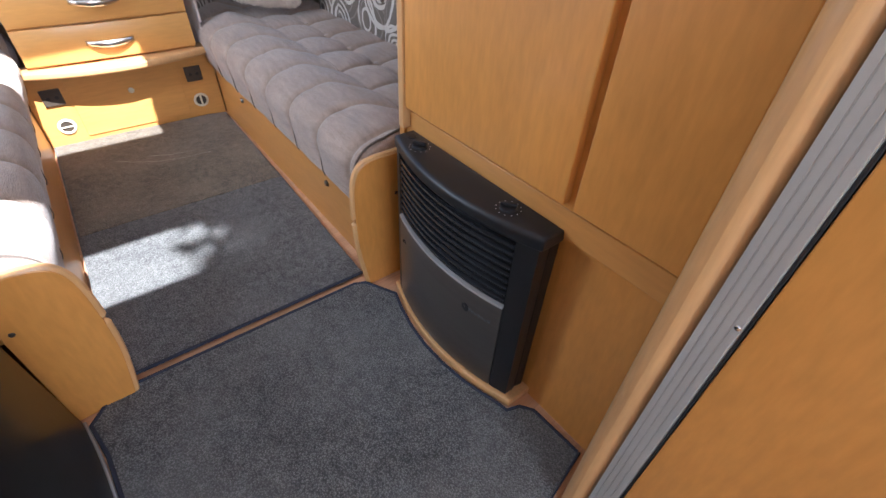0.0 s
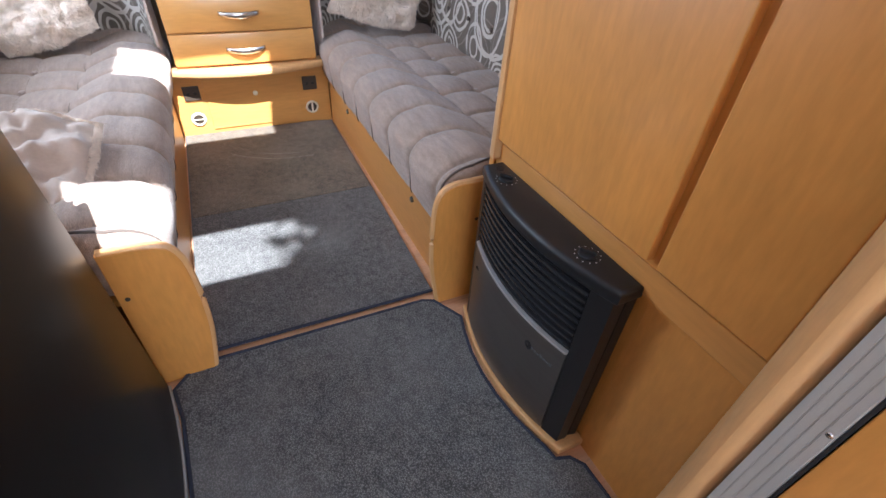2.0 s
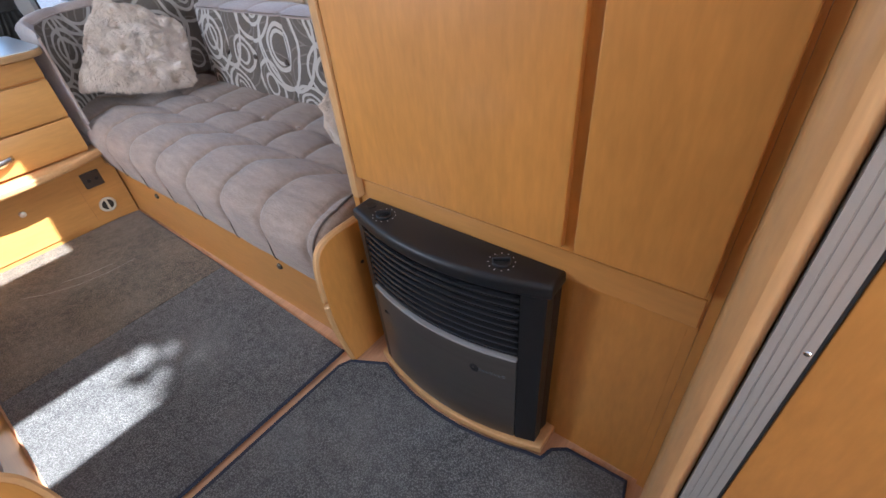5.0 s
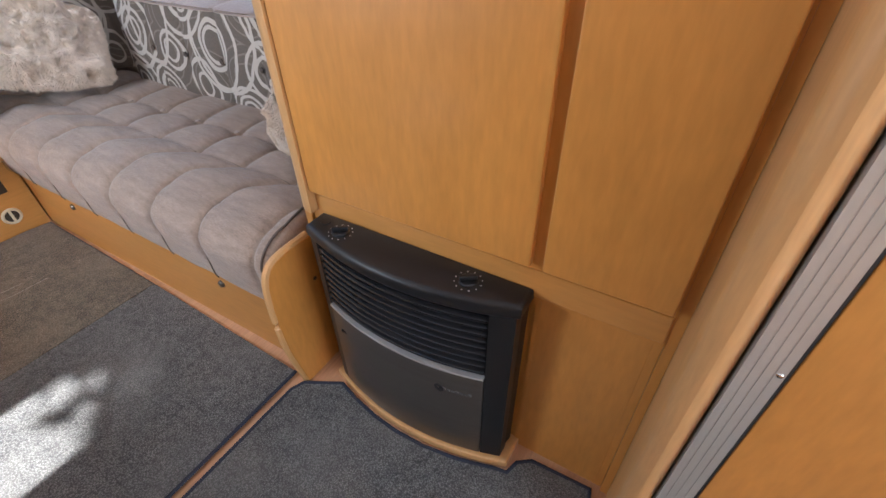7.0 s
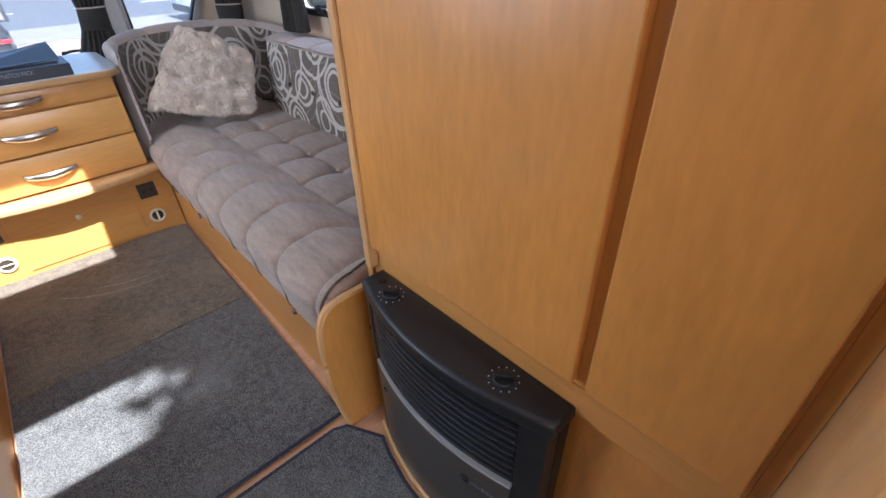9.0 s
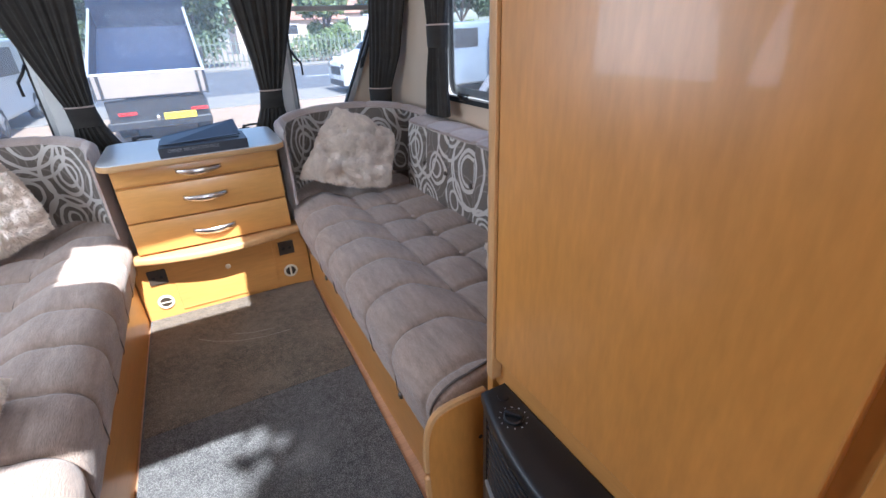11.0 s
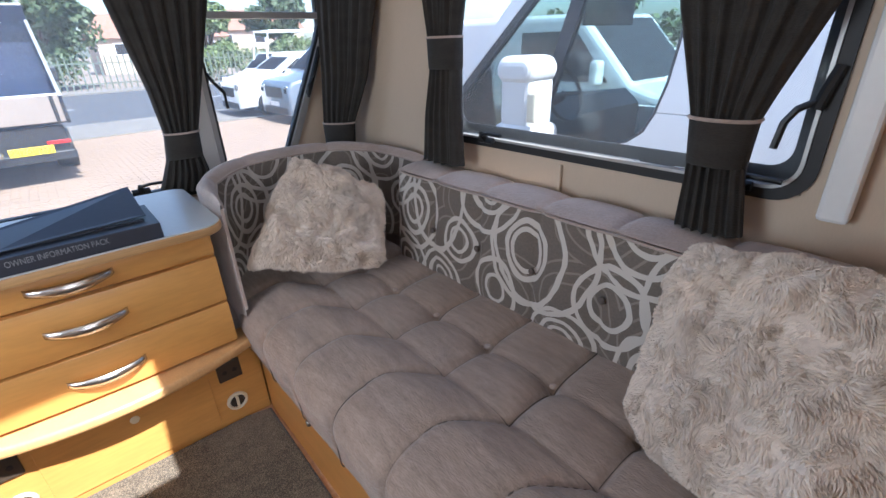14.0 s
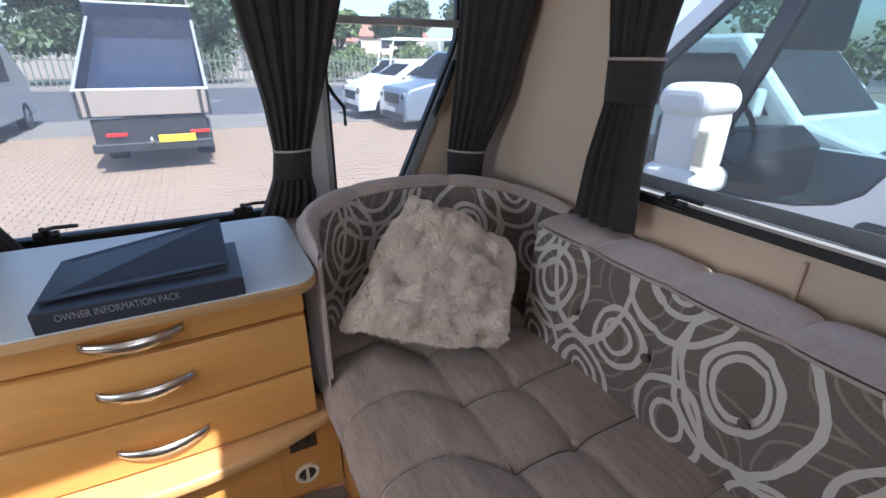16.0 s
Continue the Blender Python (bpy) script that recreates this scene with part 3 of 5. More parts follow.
L = "dark grey-brown curtain gathered in a tie-back"
for s in (1, -1):
    ends = lambda p, q: (p, q) if s > 0 else (q, p)
    def lv(rows):
        out = []
        for z, x0, y0, x1, y1, th in rows:
            (a, b), (c, d) = ends((s * x0, y0), (s * x1, y1))
            out.append((z, a, b, c, d, th))
        return out
    curtain(lv([(1.72, 0.25, 2.70, 0.68, 2.70, 0.06), (1.39, 0.315, 2.70, 0.635, 2.70, 0.06), (1.1, 0.365, 2.70, 0.545, 2.70, 0.06), (0.95, 0.378, 2.70, 0.497, 2.70, 0.055), (0.89, 0.376, 2.70, 0.486, 2.70, 0.055), (0.80, 0.335, 2.69, 0.50, 2.69, 0.06), (0.735, 0.305, 2.69, 0.49, 2.69, 0.06)]), L, 0.905, 7, seed=3)
    curtain(lv([(1.72, 1.07, 2.69, 1.14, 2.26, 0.05), (1.40, 1.06, 2.69, 1.13, 2.36, 0.05), (1.1, 1.03, 2.68, 1.12, 2.46, 0.05), (0.90, 0.995, 2.66, 1.09, 2.56, 0.045), (0.84, 1.0, 2.66, 1.09, 2.57, 0.045), (0.74, 0.98, 2.66, 1.10, 2.55, 0.05)]), L, 0.87, 6, seed=5)
    curtain(lv([(1.72, 1.09, 2.07, 1.09, 1.76, 0.055), (1.40, 1.085, 2.03, 1.085, 1.825, 0.05), (1.24, 1.085, 2.0, 1.085, 1.86, 0.045), (1.14, 1.085, 1.995, 1.085, 1.862, 0.045), (1.0, 1.085, 2.03, 1.085, 1.86, 0.05), (0.84, 1.085, 2.05, 1.085, 1.85, 0.055)]), L, 1.19, 5, seed=8)
    curtain(lv([(1.72, 1.09, 1.27, 1.09, 0.80, 0.06), (1.27, 1.085, 1.214, 1.085, 0.955, 0.06), (1.12, 1.085, 1.17, 1.085, 1.01, 0.055), (1.03, 1.085, 1.145, 1.085, 1.04, 0.05), (0.95, 1.085, 1.145, 1.085, 1.03, 0.055), (0.835, 1.08, 1.145, 1.08, 1.008, 0.06)]), L, 1.02, 6, seed=11)

# ---------------------------------------------------------------- sofas
SEAMS = [1.667 - 0.2155 * k for k in range(-4, 6)]
Y0, Y1 = 0.625, 2.44


def bow(x):
    """How far a seam has swung along the seat at this depth."""
    t = min(1.0, max(0.0, (0.632 - x) / 0.17))
    return 0.1 * (1 - (1 - t) ** 2)


def seam_dip(x, y, front):
    y = y - bow(x)
    dy = min(abs(y - s) for s in SEAMS)
    d = 0.006 - 0.012 * math.exp(-dy / 0.006) - 0.015 * math.exp(-dy / 0.04)
    if not front:
        for sx in (0.632, 0.79):
            dx = abs(x - sx)
            d += -0.008 * math.exp(-dx / 0.006) - 0.010 * math.exp(-dx / 0.04)
        d += -0.016 * math.exp(-math.hypot(x - 0.79, dy) / 0.022)
    return d


def seat_cushion(s, parent):
    prof = []
    for i in range(10):
        prof.append((0.378 - 0.026 * (i / 9) ** 0.7, 0.256 + 0.134 * i / 9, (-1, 0)))
    for i in range(16):
        a = PI - (PI / 2) * (i + 1) / 16
        prof.append((0.455 + 0.103 * math.cos(a), 0.395 + 0.085 * math.sin(a), (math.cos(a), math.sin(a))))
    for i in range(46):
        x = 0.455 + (0.99 - 0.455) * (i + 1) / 46
        prof.append((x, 0.48 + 0.014 * math.exp(-((x - 0.52) / 0.05) ** 2), (0, 1)))
    rows = []
    n = 300
    for j in range(n + 1):
        y = Y0 + (Y1 - Y0) * j / n
        e = max(0.0, 1 - (y - Y0) / 0.035)
        inset = 0.03 * (1 - math.sqrt(max(0, 1 - e * e)))
        row = [(s * 0.44, y, 0.306), (s * 0.393, y, 0.252)]
        for x, z, (nx, nz) in prof:
            d = seam_dip(x, y, x < 0.47) * (min(1.0, max(0.08, (z - 0.26) / 0.13)) if x < 0.47 else 1.0) - inset + 0.004 * noise.noise((x * 9, y * 9, s))
            row.append((s * (x + nx * d), y, z + nz * d))
        rows.append(row)
    bm = grid(rows)
    vs = [v for v in bm.verts if abs(v.co.y - Y0) < 1e-6]
    bm.faces.new([bm.verts[k] for k in range(0)] or vs) if len(vs) > 2 else None
    part("seat_cushion", bm, M_FAB, parent, "taupe chenille cushion with stitched channels", smooth=True)
    for y in SEAMS:
        if Y0 + 0.03 < y < 2.15:
            line = []
            for x, z, (nx, nz) in prof:
                w = y + bow(x)
                d = seam_dip(x, w, x < 0.47) * (min(1.0, max(0.08, (z - 0.26) / 0.13)) if x < 0.47 else 1.0) + 0.004 * noise.noise((x * 9, w * 9, s)) + 0.0045
                line.append((s * (x + nx * d), w, z + nz * d))
            part("seam", tube(line, 0.0016, 5), M_PIPE, parent, "dark stitched seam")
    for sx in (0.632, 0.79):
        line = []
        for k in range(151):
            y = Y0 + 0.03 + (2.15 - Y0 - 0.03) * k / 150
            line.append((s * sx, y, 0.48 + 0.014 * math.exp(-((sx - 0.52) / 0.05) ** 2) + seam_dip(sx, y, False) + 0.004 * noise.noise((sx * 9, y * 9, s)) + 0.003))
        part("seam", tube(line, 0.0014, 5), M_PIPE, parent, "dark stitched seam")
    for y in SEAMS:
        if Y0 + 0.05 < y < 2.0:
            part("button", disc((s * 0.79, y, 0.466), (0, 0, 1), [(0.0, 0.0), (0.009, 0.0), (0.0095, 0.003), (0.006, 0.006), (0.0, 0.007)], 12), M_FABT, parent, "fabric-covered button")
    part("end_piping", tube([(s * (x + 0.004), Y0 + 0.022, z + 0.002) for x, z, _ in prof[6:60]], 0.0035, 6), M_PIPE, parent, "dark corner piping")


def with_uv(ob, fn):
    me = ob.data
    uvl = me.uv_layers.new(name="UVMap")
    for lp in me.loops:
        uvl.data[lp.index].uv = fn(me.vertices[lp.vertex_index].co)
    return ob


def sofa(s):
    side = "right" if s > 0 else "left"
    root = thing("sofa", "long taupe chenille caravan bench seat on a wooden base", "sofa", s * 0.7, 1.4, 0, group="bench seats facing each other")
    base = part("base_panel", box(min(s * 0.394, s * 0.412), max(s * 0.394, s * 0.412), 0.618, 2.19, 0.0, 0.289, 0.002), M_WOODY, root, "pear-wood locker front")
    for y in (0.945, 1.81) if s > 0 else ():
        part("knob", disc((s * 0.394, y, 0.198), (-s, 0, 0), [(0.0, 0), (0.012, 0), (0.012, 0.004), (0.009, 0.008), (0.0, 0.009)], 16), M_GREYMET, base, "small dull metal locker knob")
    part("base_top", box(min(s * 0.41, s * 1.16), max(s * 0.41, s * 1.16), 0.618, 2.78, 0.29, 0.305), M_WOOD, root)
    # curved end panel
    shape = [(0.352, 0.0), (0.338, 0.08), (0.325, 0.17), (0.321, 0.26), (0.323, 0.35), (0.330, 0.405), (0.345, 0.437), (0.368, 0.452), (0.40, 0.457), (0.482, 0.457), (0.482, 0.0)]
    fine = []
    for k in range(len(shape) - 3):
        p0, p1, p2, p3 = [Vector(shape[min(max(q, 0), len(shape) - 3)]) for q in (k - 1, k, k + 1, k + 2)]
        for q in range(4):
            t = q / 4
            fine.append(tuple(0.5 * (2 * p1 + (p2 - p0) * t + (2 * p0 - 5 * p1 + 4 * p2 - p3) * t * t + (3 * p1 - p0 - 3 * p2 + p3) * t ** 3)))
    shape = fine + shape[-3:]
    part("end_panel", prism([(s * x, z) for x, z in shape], "y", 0.594, 0.616, 0.003), M_WOOD, root, "pear-wood end panel with a rounded top corner")
    part("end_edging", tube([(s * (x - 0.001), 0.605, z) for x, z in shape[:-2]] + [(s * 0.478, 0.605, 0.458)], 0.0095, 8), M_EDGE, root, "rounded pale edging")
    part("cap", disc((s * 0.462, 0.594, 0.325), (0, -1, 0), [(0, 0), (0.006, 0), (0.005, 0.002), (0, 0.003)], 12), M_BROWNP, root, "small brown screw cap")
    seat_cushion(s, root)
    return root


M_WOODY = mat("pear_wood_along", (0.60, 0.285, 0.075), 0.33, vary=0.16, scale=3.0, bump=0.04, bump_scale=26, stretch=(4, 0.55, 4), coat=0.12)
sofa(1)
sofa(-1)


def side_backrest(s):
    root = thing("backrest_cushion", "long back cushion with cream rings on grey-brown fabric, taupe top", "cushion", s * 1.06, 1.35, 0.48, group="backrest cushions")
    rows, n = [], 240
    y0, y1 = 0.60, 2.095
    seams = [2.095 - 0.2155 * k for k in range(0, 8)]
    def off(y, z):
        dy = min(abs(y - q) for q in seams)
        d = 0.016 * math.exp(-dy / 0.03) + 0.006 * math.exp(-dy / 0.005)
        dz = abs(z - 0.635)
        return d * 0.7 + 0.010 * math.exp(-math.hypot(dy, dz) / 0.03)
    face, top = [], []
    for j in range(n + 1):
        y = y0 + (y1 - y0) * j / n
        e = max(0.0, 1 - (y1 - y) / 0.02)
        ins = 0.02 * (1 - math.sqrt(max(0, 1 - e * e)))
        row = []
        for i in range(25):
            z = 0.475 + (0.80 - 0.475) * i / 24
            row.append((s * (0.955 + 0.02 * i / 24 - 0.012 * math.sin(PI * i / 24) + off(y, z) + ins), y, z))
        face.append(row)
        row = []
        for i in range(17):
            a = i / 16
            x = 0.975 + 0.18 * a
            dy = min(abs(y - q) for q in seams)
            z = 0.80 + 0.030 * math.sin(PI * min(1, a * 0.95 + 0.05)) ** 0.6 - (0.010 * math.exp(-dy / 0.007) + 0.006 * math.exp(-dy / 0.035)) * (0.3 + min(a * 2, 1)) - ins
            row.append((s * (x + (off(y, 0.8) + ins if i == 0 else 0)), y, z))
        top.append(row)
    bm = grid(face)
    f = with_uv(part("front_cover", bm, M_SWIRL, root, "grey-brown fabric printed with cream rings", smooth=True), lambda c: (c.y, c.z))
    part("top_cover", grid(top), M_FABT, root, "taupe quilted top", smooth=True)
    part("end_cover", with_end(s, y1), M_FABT, root)
    part("piping", tube([(s * (0.974 + off(y0 + (y1 - y0) * j / 60, 0.8)), y0 + (y1 - y0) * j / 60 - 0.004, 0.803) for j in range(61)], 0.004, 6), M_FABT, root, "taupe piped edge")
    for q in seams[1:-1]:
        part("button", disc((s * 0.959, q, 0.635), (-s, 0, 0), [(0, -0.003), (0.010, -0.003), (0.010, 0.002), (0.006, 0.005), (0, 0.006)], 12), M_PIPE, root, "fabric-covered button")


def with_end(s, y1):
    return prism([(s * 0.972, 0.48), (s * 1.155, 0.48), (s * 1.155, 0.805), (s * 0.985, 0.805)], "y", y1 - 0.02, y1 - 0.004, 0.003)


def corner_backrest(s):
    root = thing("corner_cushion", "curved corner back cushion with cream rings and taupe top", "cushion", s * 0.75, 2.3, 0.48, group="corner cushions")
    n = 90
    cx, cy = 0.735, 2.10
    def ell(a, rx, ry):
        k = lambda v: math.copysign(abs(v) ** 0.82, v)
        return (cx + rx * k(math.cos(a)), cy + ry * k(math.sin(a)))
    def seamd(a):
        return min(abs(a - q) for q in [PI * t for t in (0.0, 0.18, 0.38, 0.62, 0.82, 1.0)]) * 0.35
    inner, outer, face, top = [], [], [], []
    us, u, last = [], 0.0, None
    for j in range(n + 1):
        a = PI * (1 - j / n)
        d = 0.010 * math.exp(-seamd(a) / 0.02)
        p = ell(a, 0.350 + d, 0.360 + d)
        q = ell(a, 0.405, 0.455)
        k = min(1.0, 0.2 + j / 16)
        q = (p[0] + (q[0] - p[0]) * k, p[1] + (q[1] - p[1]) * k)
        if last:
            u += math.dist(p, last)
        last = p
        us.append(u)
        h = 0.335 + 0.035 * math.sin(PI * j / n)
        face.append([(s * p[0], p[1], 0.475 + h * i / 14) for i in range(15)])
        row = []
        for i in range(13):
            t = i / 12
            row.append((s * (p[0] + (q[0] - p[0]) * t), p[1] + (q[1] - p[1]) * t, 0.475 + h + 0.025 * math.sin(PI * t) ** 0.7 - 0.008 * math.exp(-seamd(a) / 0.012)))
        top.append(row)
    ob = part("front_cover", grid(face), M_SWIRL, root, "grey-brown fabric printed with cream rings", smooth=True)
    table = {(round(r[0][0], 4), round(r[0][1], 4)): us[k] for k, r in enumerate(face)}
    with_uv(ob, lambda c: (table.get((round(c.x, 4), round(c.y, 4)), 0) + 1.62, c.z - 0.01))
    part("top_cover", grid(top), M_FABT, root, "taupe quilted top", smooth=True)
    e0, e1 = face[0], top[0]
    part("end_cover", grid([[p for p in e0], [(e1[-1][0], p[1], p[2]) for p in e0]]), M_FABT, root)
    part("back_cover", grid([[r[-1], (r[-1][0], r[-1][1], 0.345)] for r in top]), M_FABT, root)
    part("piping", tube([r[-1] for r in face], 0.004, 6), M_FABT, root, "taupe piped edge")


for s in (1, -1):
    side_backrest(s)
    corner_backrest(s)


def fur_pillow(m, size, thick, label, seed, strands=9000, length=0.014, ridges=0.004, rim_only=False, quad=None):
    """A plump square of long pale fur: a padded body with a coat of fine tapered tufts."""
    rnd = random.Random(seed)
    root = thing("fur_cushion", label, "cushion", group="fur cushions")
    n = 40
    def surf(u, v, side):
        k = (1 - abs(u) ** 3.2) * (1 - abs(v) ** 3.2)
        pin = 1 - 0.07 * (u * u) * (1 - v * v) - 0.07 * (v * v) * (1 - u * u)
        wob = noise.noise((u * 2.2 + seed, v * 2.2, side)) * 0.034 + noise.noise((u * 4.5 + seed, v * 4.5, side)) * 0.022 + noise.noise((u * 10 + seed, v * 10, side)) * 0.011 + ridges * math.sin(v * 10 + 3 * noise.noise((u * 1.6, v * 1.6, seed)))
        corner = (1 - 0.13 * abs(u * v) ** 2) * (1 + 0.07 * noise.noise((u * 2.5 + seed, v * 2.5, 3.3)))
        high = side * (thick / 2 * max(k, 0) ** 0.45 + wob * min(1, k * 3))
        if quad:
            a, b, c, d = [Vector(q) for q in quad]
            p = ((a * (1 - u) + b * (1 + u)) * (1 - v) + (d * (1 - u) + c * (1 + u)) * (1 + v)) * 0.25
            p = p * (pin * corner)
            return Vector((p.x, p.y, high))
        return Vector((u * size / 2 * pin * corner, v * size / 2 * pin * corner, high))
    bm = bmesh.new()
    for side in (1, -1):
        vs = [[bm.verts.new(surf(-1 + 2 * i / n, -1 + 2 * j / n, side)) for j in range(n + 1)] for i in range(n + 1)]
        for i in range(n):
            for j in range(n):
                bm.faces.new((vs[i][j], vs[i + 1][j], vs[i + 1][j + 1], vs[i][j + 1]))
    bmesh.ops.remove_doubles(bm, verts=bm.verts[:], dist=1e-5)
    body = part("body", bm, M_SUEDE if rim_only else M_FURIN, None, smooth=True)
    body.parent = root
    verts, faces = [], []
    for _ in range(strands):
        u, v = rnd.uniform(-1, 1), rnd.uniform(-1, 1)
        if rim_only or rnd.random() < 0.16:
            if rnd.random() < 0.5:
                u = math.copysign(rnd.uniform(0.94, 1), u)
            else:
                v = math.copysign(rnd.uniform(0.94, 1), v)
        side = 1 if rnd.random() < 0.8 else -1
        p = surf(u, v, side)
        e = 0.02
        nrm = (surf(u + e, v, side) - p).cross(surf(u, v + e, side) - p)
        nrm = (nrm if side > 0 else -nrm).normalized() if nrm.length > 1e-9 else Vector((0, 0, side))
        flow = Vector((noise.noise((u * 5 + seed, v * 5, 1.5)) + 0.5 * noise.noise((u * 13 + seed, v * 13, 2.5)), noise.noise((u * 5 + seed, v * 5, 7.5)) + 0.5 * noise.noise((u * 13 + seed, v * 13, 4.5)) - 0.35, 0))
        rim = max(abs(u), abs(v)) ** 6
        way = (nrm * 0.30 + flow * 1.1 + Vector((u, v, 0)) * rim * 0.9 + Vector((rnd.gauss(0, 0.11), rnd.gauss(0, 0.11), rnd.gauss(0, 0.08)))).normalized()
        l = length * rnd.uniform(0.6, 1.25)
        w = rnd.uniform(0.0006, 0.0011)
        cross = way.cross(Vector((rnd.gauss(0, 1), rnd.gauss(0, 1), rnd.gauss(0, 1)))).normalized() * w
        mid = p + way * l * 0.55
        tip = p + way * l * 0.85 + flow * l * 0.35 - nrm * l * 0.12
        k = len(verts)
        verts += [p - cross, p + cross, mid - cross * 0.9, mid + cross * 0.9, tip]
        faces += [(k, k + 1, k + 3, k + 2), (k + 2, k + 3, k + 4)]
    me = bpy.data.meshes.new("fur")
    me.from_pydata(verts, [], faces)
    me.materials.append(M_FUR)
    coat = new("fur", me)
    coat.parent = root
    tagged(coat, "long pale cream fur", kind="stuff")
    root.matrix_basis = m
    return root


def leaning(centre, normal, up, spin=0):
    z = Vector(normal).normalized()
    x = Vector(up).cross(z).normalized()
    y = z.cross(x)
    return Matrix.Translation(centre) @ Matrix((x, y, z)).transposed().to_4x4() @ pose(0, 0, 0, 0, 0, spin)


fur_pillow(leaning((0.85, 0.875, 0.675), (-0.85, 0.42, 0.42), (0, 0, 1), 14), 0.46, 0.17, "large fluffy cream fur cushion leaning on the backrest", 3, 100000, ridges=0.006)
fur_pillow(leaning((0.66, 2.12, 0.675), (-0.28, -0.85, 0.56), (0, 0, 1), 0), 0.40, 0.16, "slumped pale fur cushion in the curved corner", 8, 70000, length=0.021, ridges=0.015, quad=[(-0.27, -0.10), (0.19, -0.205), (0.25, 0.085), (-0.03, 0.265)])
fur_pillow(leaning((-0.79, 2.15, 0.672), (0.30, -0.9, 0.5), (0, 0, 1), 12), 0.40, 0.11, "pale fur cushion in the curved corner", 12, 24000)
fur_pillow(leaning((-0.69, 0.95, 0.525), (0.15, -0.3, 1), (0.5, 1, 0), 20), 0.42, 0.07, "fur cushion lying face down with its pale suede back up", 17, 16000, rim_only=True)

# ---------------------------------------------------------------- chest of drawers
def bowed(x0, x1, y_edge, bow, y_back, n=14):
    pts = [(x0 + (x1 - x0) * i / n, y_edge - bow * (1 - (2 * i / n - 1) ** 2)) for i in range(n + 1)]
    return pts + [(x1, y_back), (x0, y_back)]


def bar_handle(cx, y, z, length, parent):
    """A flat bowed bar handle of satin steel."""
    rows = []
    n = 16
    for i in range(n + 1):
        t = i / n
        x = cx - length / 2 + length * t
        out = 0.028 * math.sin(PI * t) ** 0.7
        h = 0.0085 + 0.006 * math.sin(PI * t)
        drop = -0.006 * math.sin(PI * t)
        rows.append([(x, y - out - 0.004, z + h + drop), (x, y - out - 0.006, z + drop), (x, y - out - 0.004, z - h + drop), (x, y - out + 0.002, z - h + drop), (x, y - out + 0.002, z + h + drop)])
    part("handle", grid(rows, True, True), M_STEEL, parent, "bowed satin-steel bar handle", smooth=True)


chest = thing("chest_of_drawers", "pear-wood front chest with three drawers and a pale grey laminate top", "chest", 0, 2.4, 0)
part("body", box(-0.325, 0.325, 2.125, 2.52, 0.37, 0.762, 0.002), M_WOOD, chest)
for z0, z1 in ((0.381, 0.519), (0.527, 0.673), (0.684, 0.752)):
    dr = part("drawer_front", prism(bowed(-0.325, 0.325, 2.112, 0.014, 2.128), "z", z0, z1, 0.003), M_WOODH, chest, "bowed pear-wood drawer front", smooth="angle")
    zh = {0.381: 0.449, 0.527: 0.604, 0.684: 0.722}[z0]
    bar_handle(-0.006, 2.098, zh, 0.178, dr)
top_pts = []
for px, py in rounded(-0.36, 0.36, 2.055, 2.53, 0.05):
    f = max(0.0, 1 - (py - 2.055) / 0.12)
    top_pts.append((px, py - 0.045 * f * (1 - (px / 0.36) ** 2)))
part("top_edge", prism(top_pts, "z", 0.762, 0.787, 0.006), M_PLY, chest, "rounded layered wooden edge", smooth="angle")
part("top_surface", prism([(x * 0.992, 2.29 + (y - 2.29) * 0.992) for x, y in top_pts], "z", 0.786, 0.7905, 0.001), M_LAM, chest, "pale grey laminate surface")
part("plinth_shelf", prism(bowed(-0.391, 0.391, 2.118, 0.088, 2.20), "z", 0.335, 0.368, 0.010, 3), M_EDGE, chest, "bowed step shelf with rounded edge", smooth="angle")
part("base", box(-0.391, 0.391, 2.197, 2.215, 0.0, 0.335), M_WOODH, chest, "recessed plain wooden base")
flap = part("flap", box(-0.238, 0.220, 2.189, 2.1975, 0.030, 0.325, 0.0015), M_WOODH, chest, "plain wooden access flap")
part("knob", disc((0.0, 2.189, 0.20), (0, -1, 0), [(0, 0), (0.013, 0), (0.012, 0.004), (0.006, 0.006), (0, 0.006)], 18), M_IVORY, flap, "pale round catch")
for s in (1, -1):
    x = 0.287 if s > 0 else -0.300
    vent = part("air_outlet", disc((x, 2.197, 0.09), (0, -1, 0), [(0.034, 0), (0.036, 0.003), (0.034, 0.009), (0.029, 0.012), (0.026, 0.010), (0.025, 0.003), (0.0, 0.003)], 32), M_IVORY, chest, "ivory round hot-air outlet")
    part("vane", join(box(x - 0.024, x + 0.024, 2.1895, 2.194, 0.0865, 0.0935), cyl((x, 2.1925, 0.09), (x, 2.1935, 0.09), 0.0245)), M_BROWNP, vent, "dark outlet opening")
    part("vane_bar", box(x - 0.024, x + 0.024, 2.185, 2.1925, 0.088, 0.0925, 0.001) if s < 0 else box(x - 0.0045, x + 0.0045, 2.185, 2.1925, 0.066, 0.114, 0.001), M_IVORY, vent, "ivory vane")
    sock = part("socket", box(x - 0.038, x + 0.038, 2.186, 2.197, 0.190, 0.262, 0.003), M_BROWNP, chest, "dark brown socket plate")
    part("socket_hole", join(*[cyl((x + q, 2.1855, 0.226), (x + q, 2.184, 0.226), 0.008) for q in (-0.016, 0.016)]), M_BLACK, sock)

tagged(part("window_ledge", box(-1.165, 1.165, 2.56, 2.795, 0.64, 0.68, 0.004), M_WALL), "beige ledge under the front windows", "ledge", kind="structure")

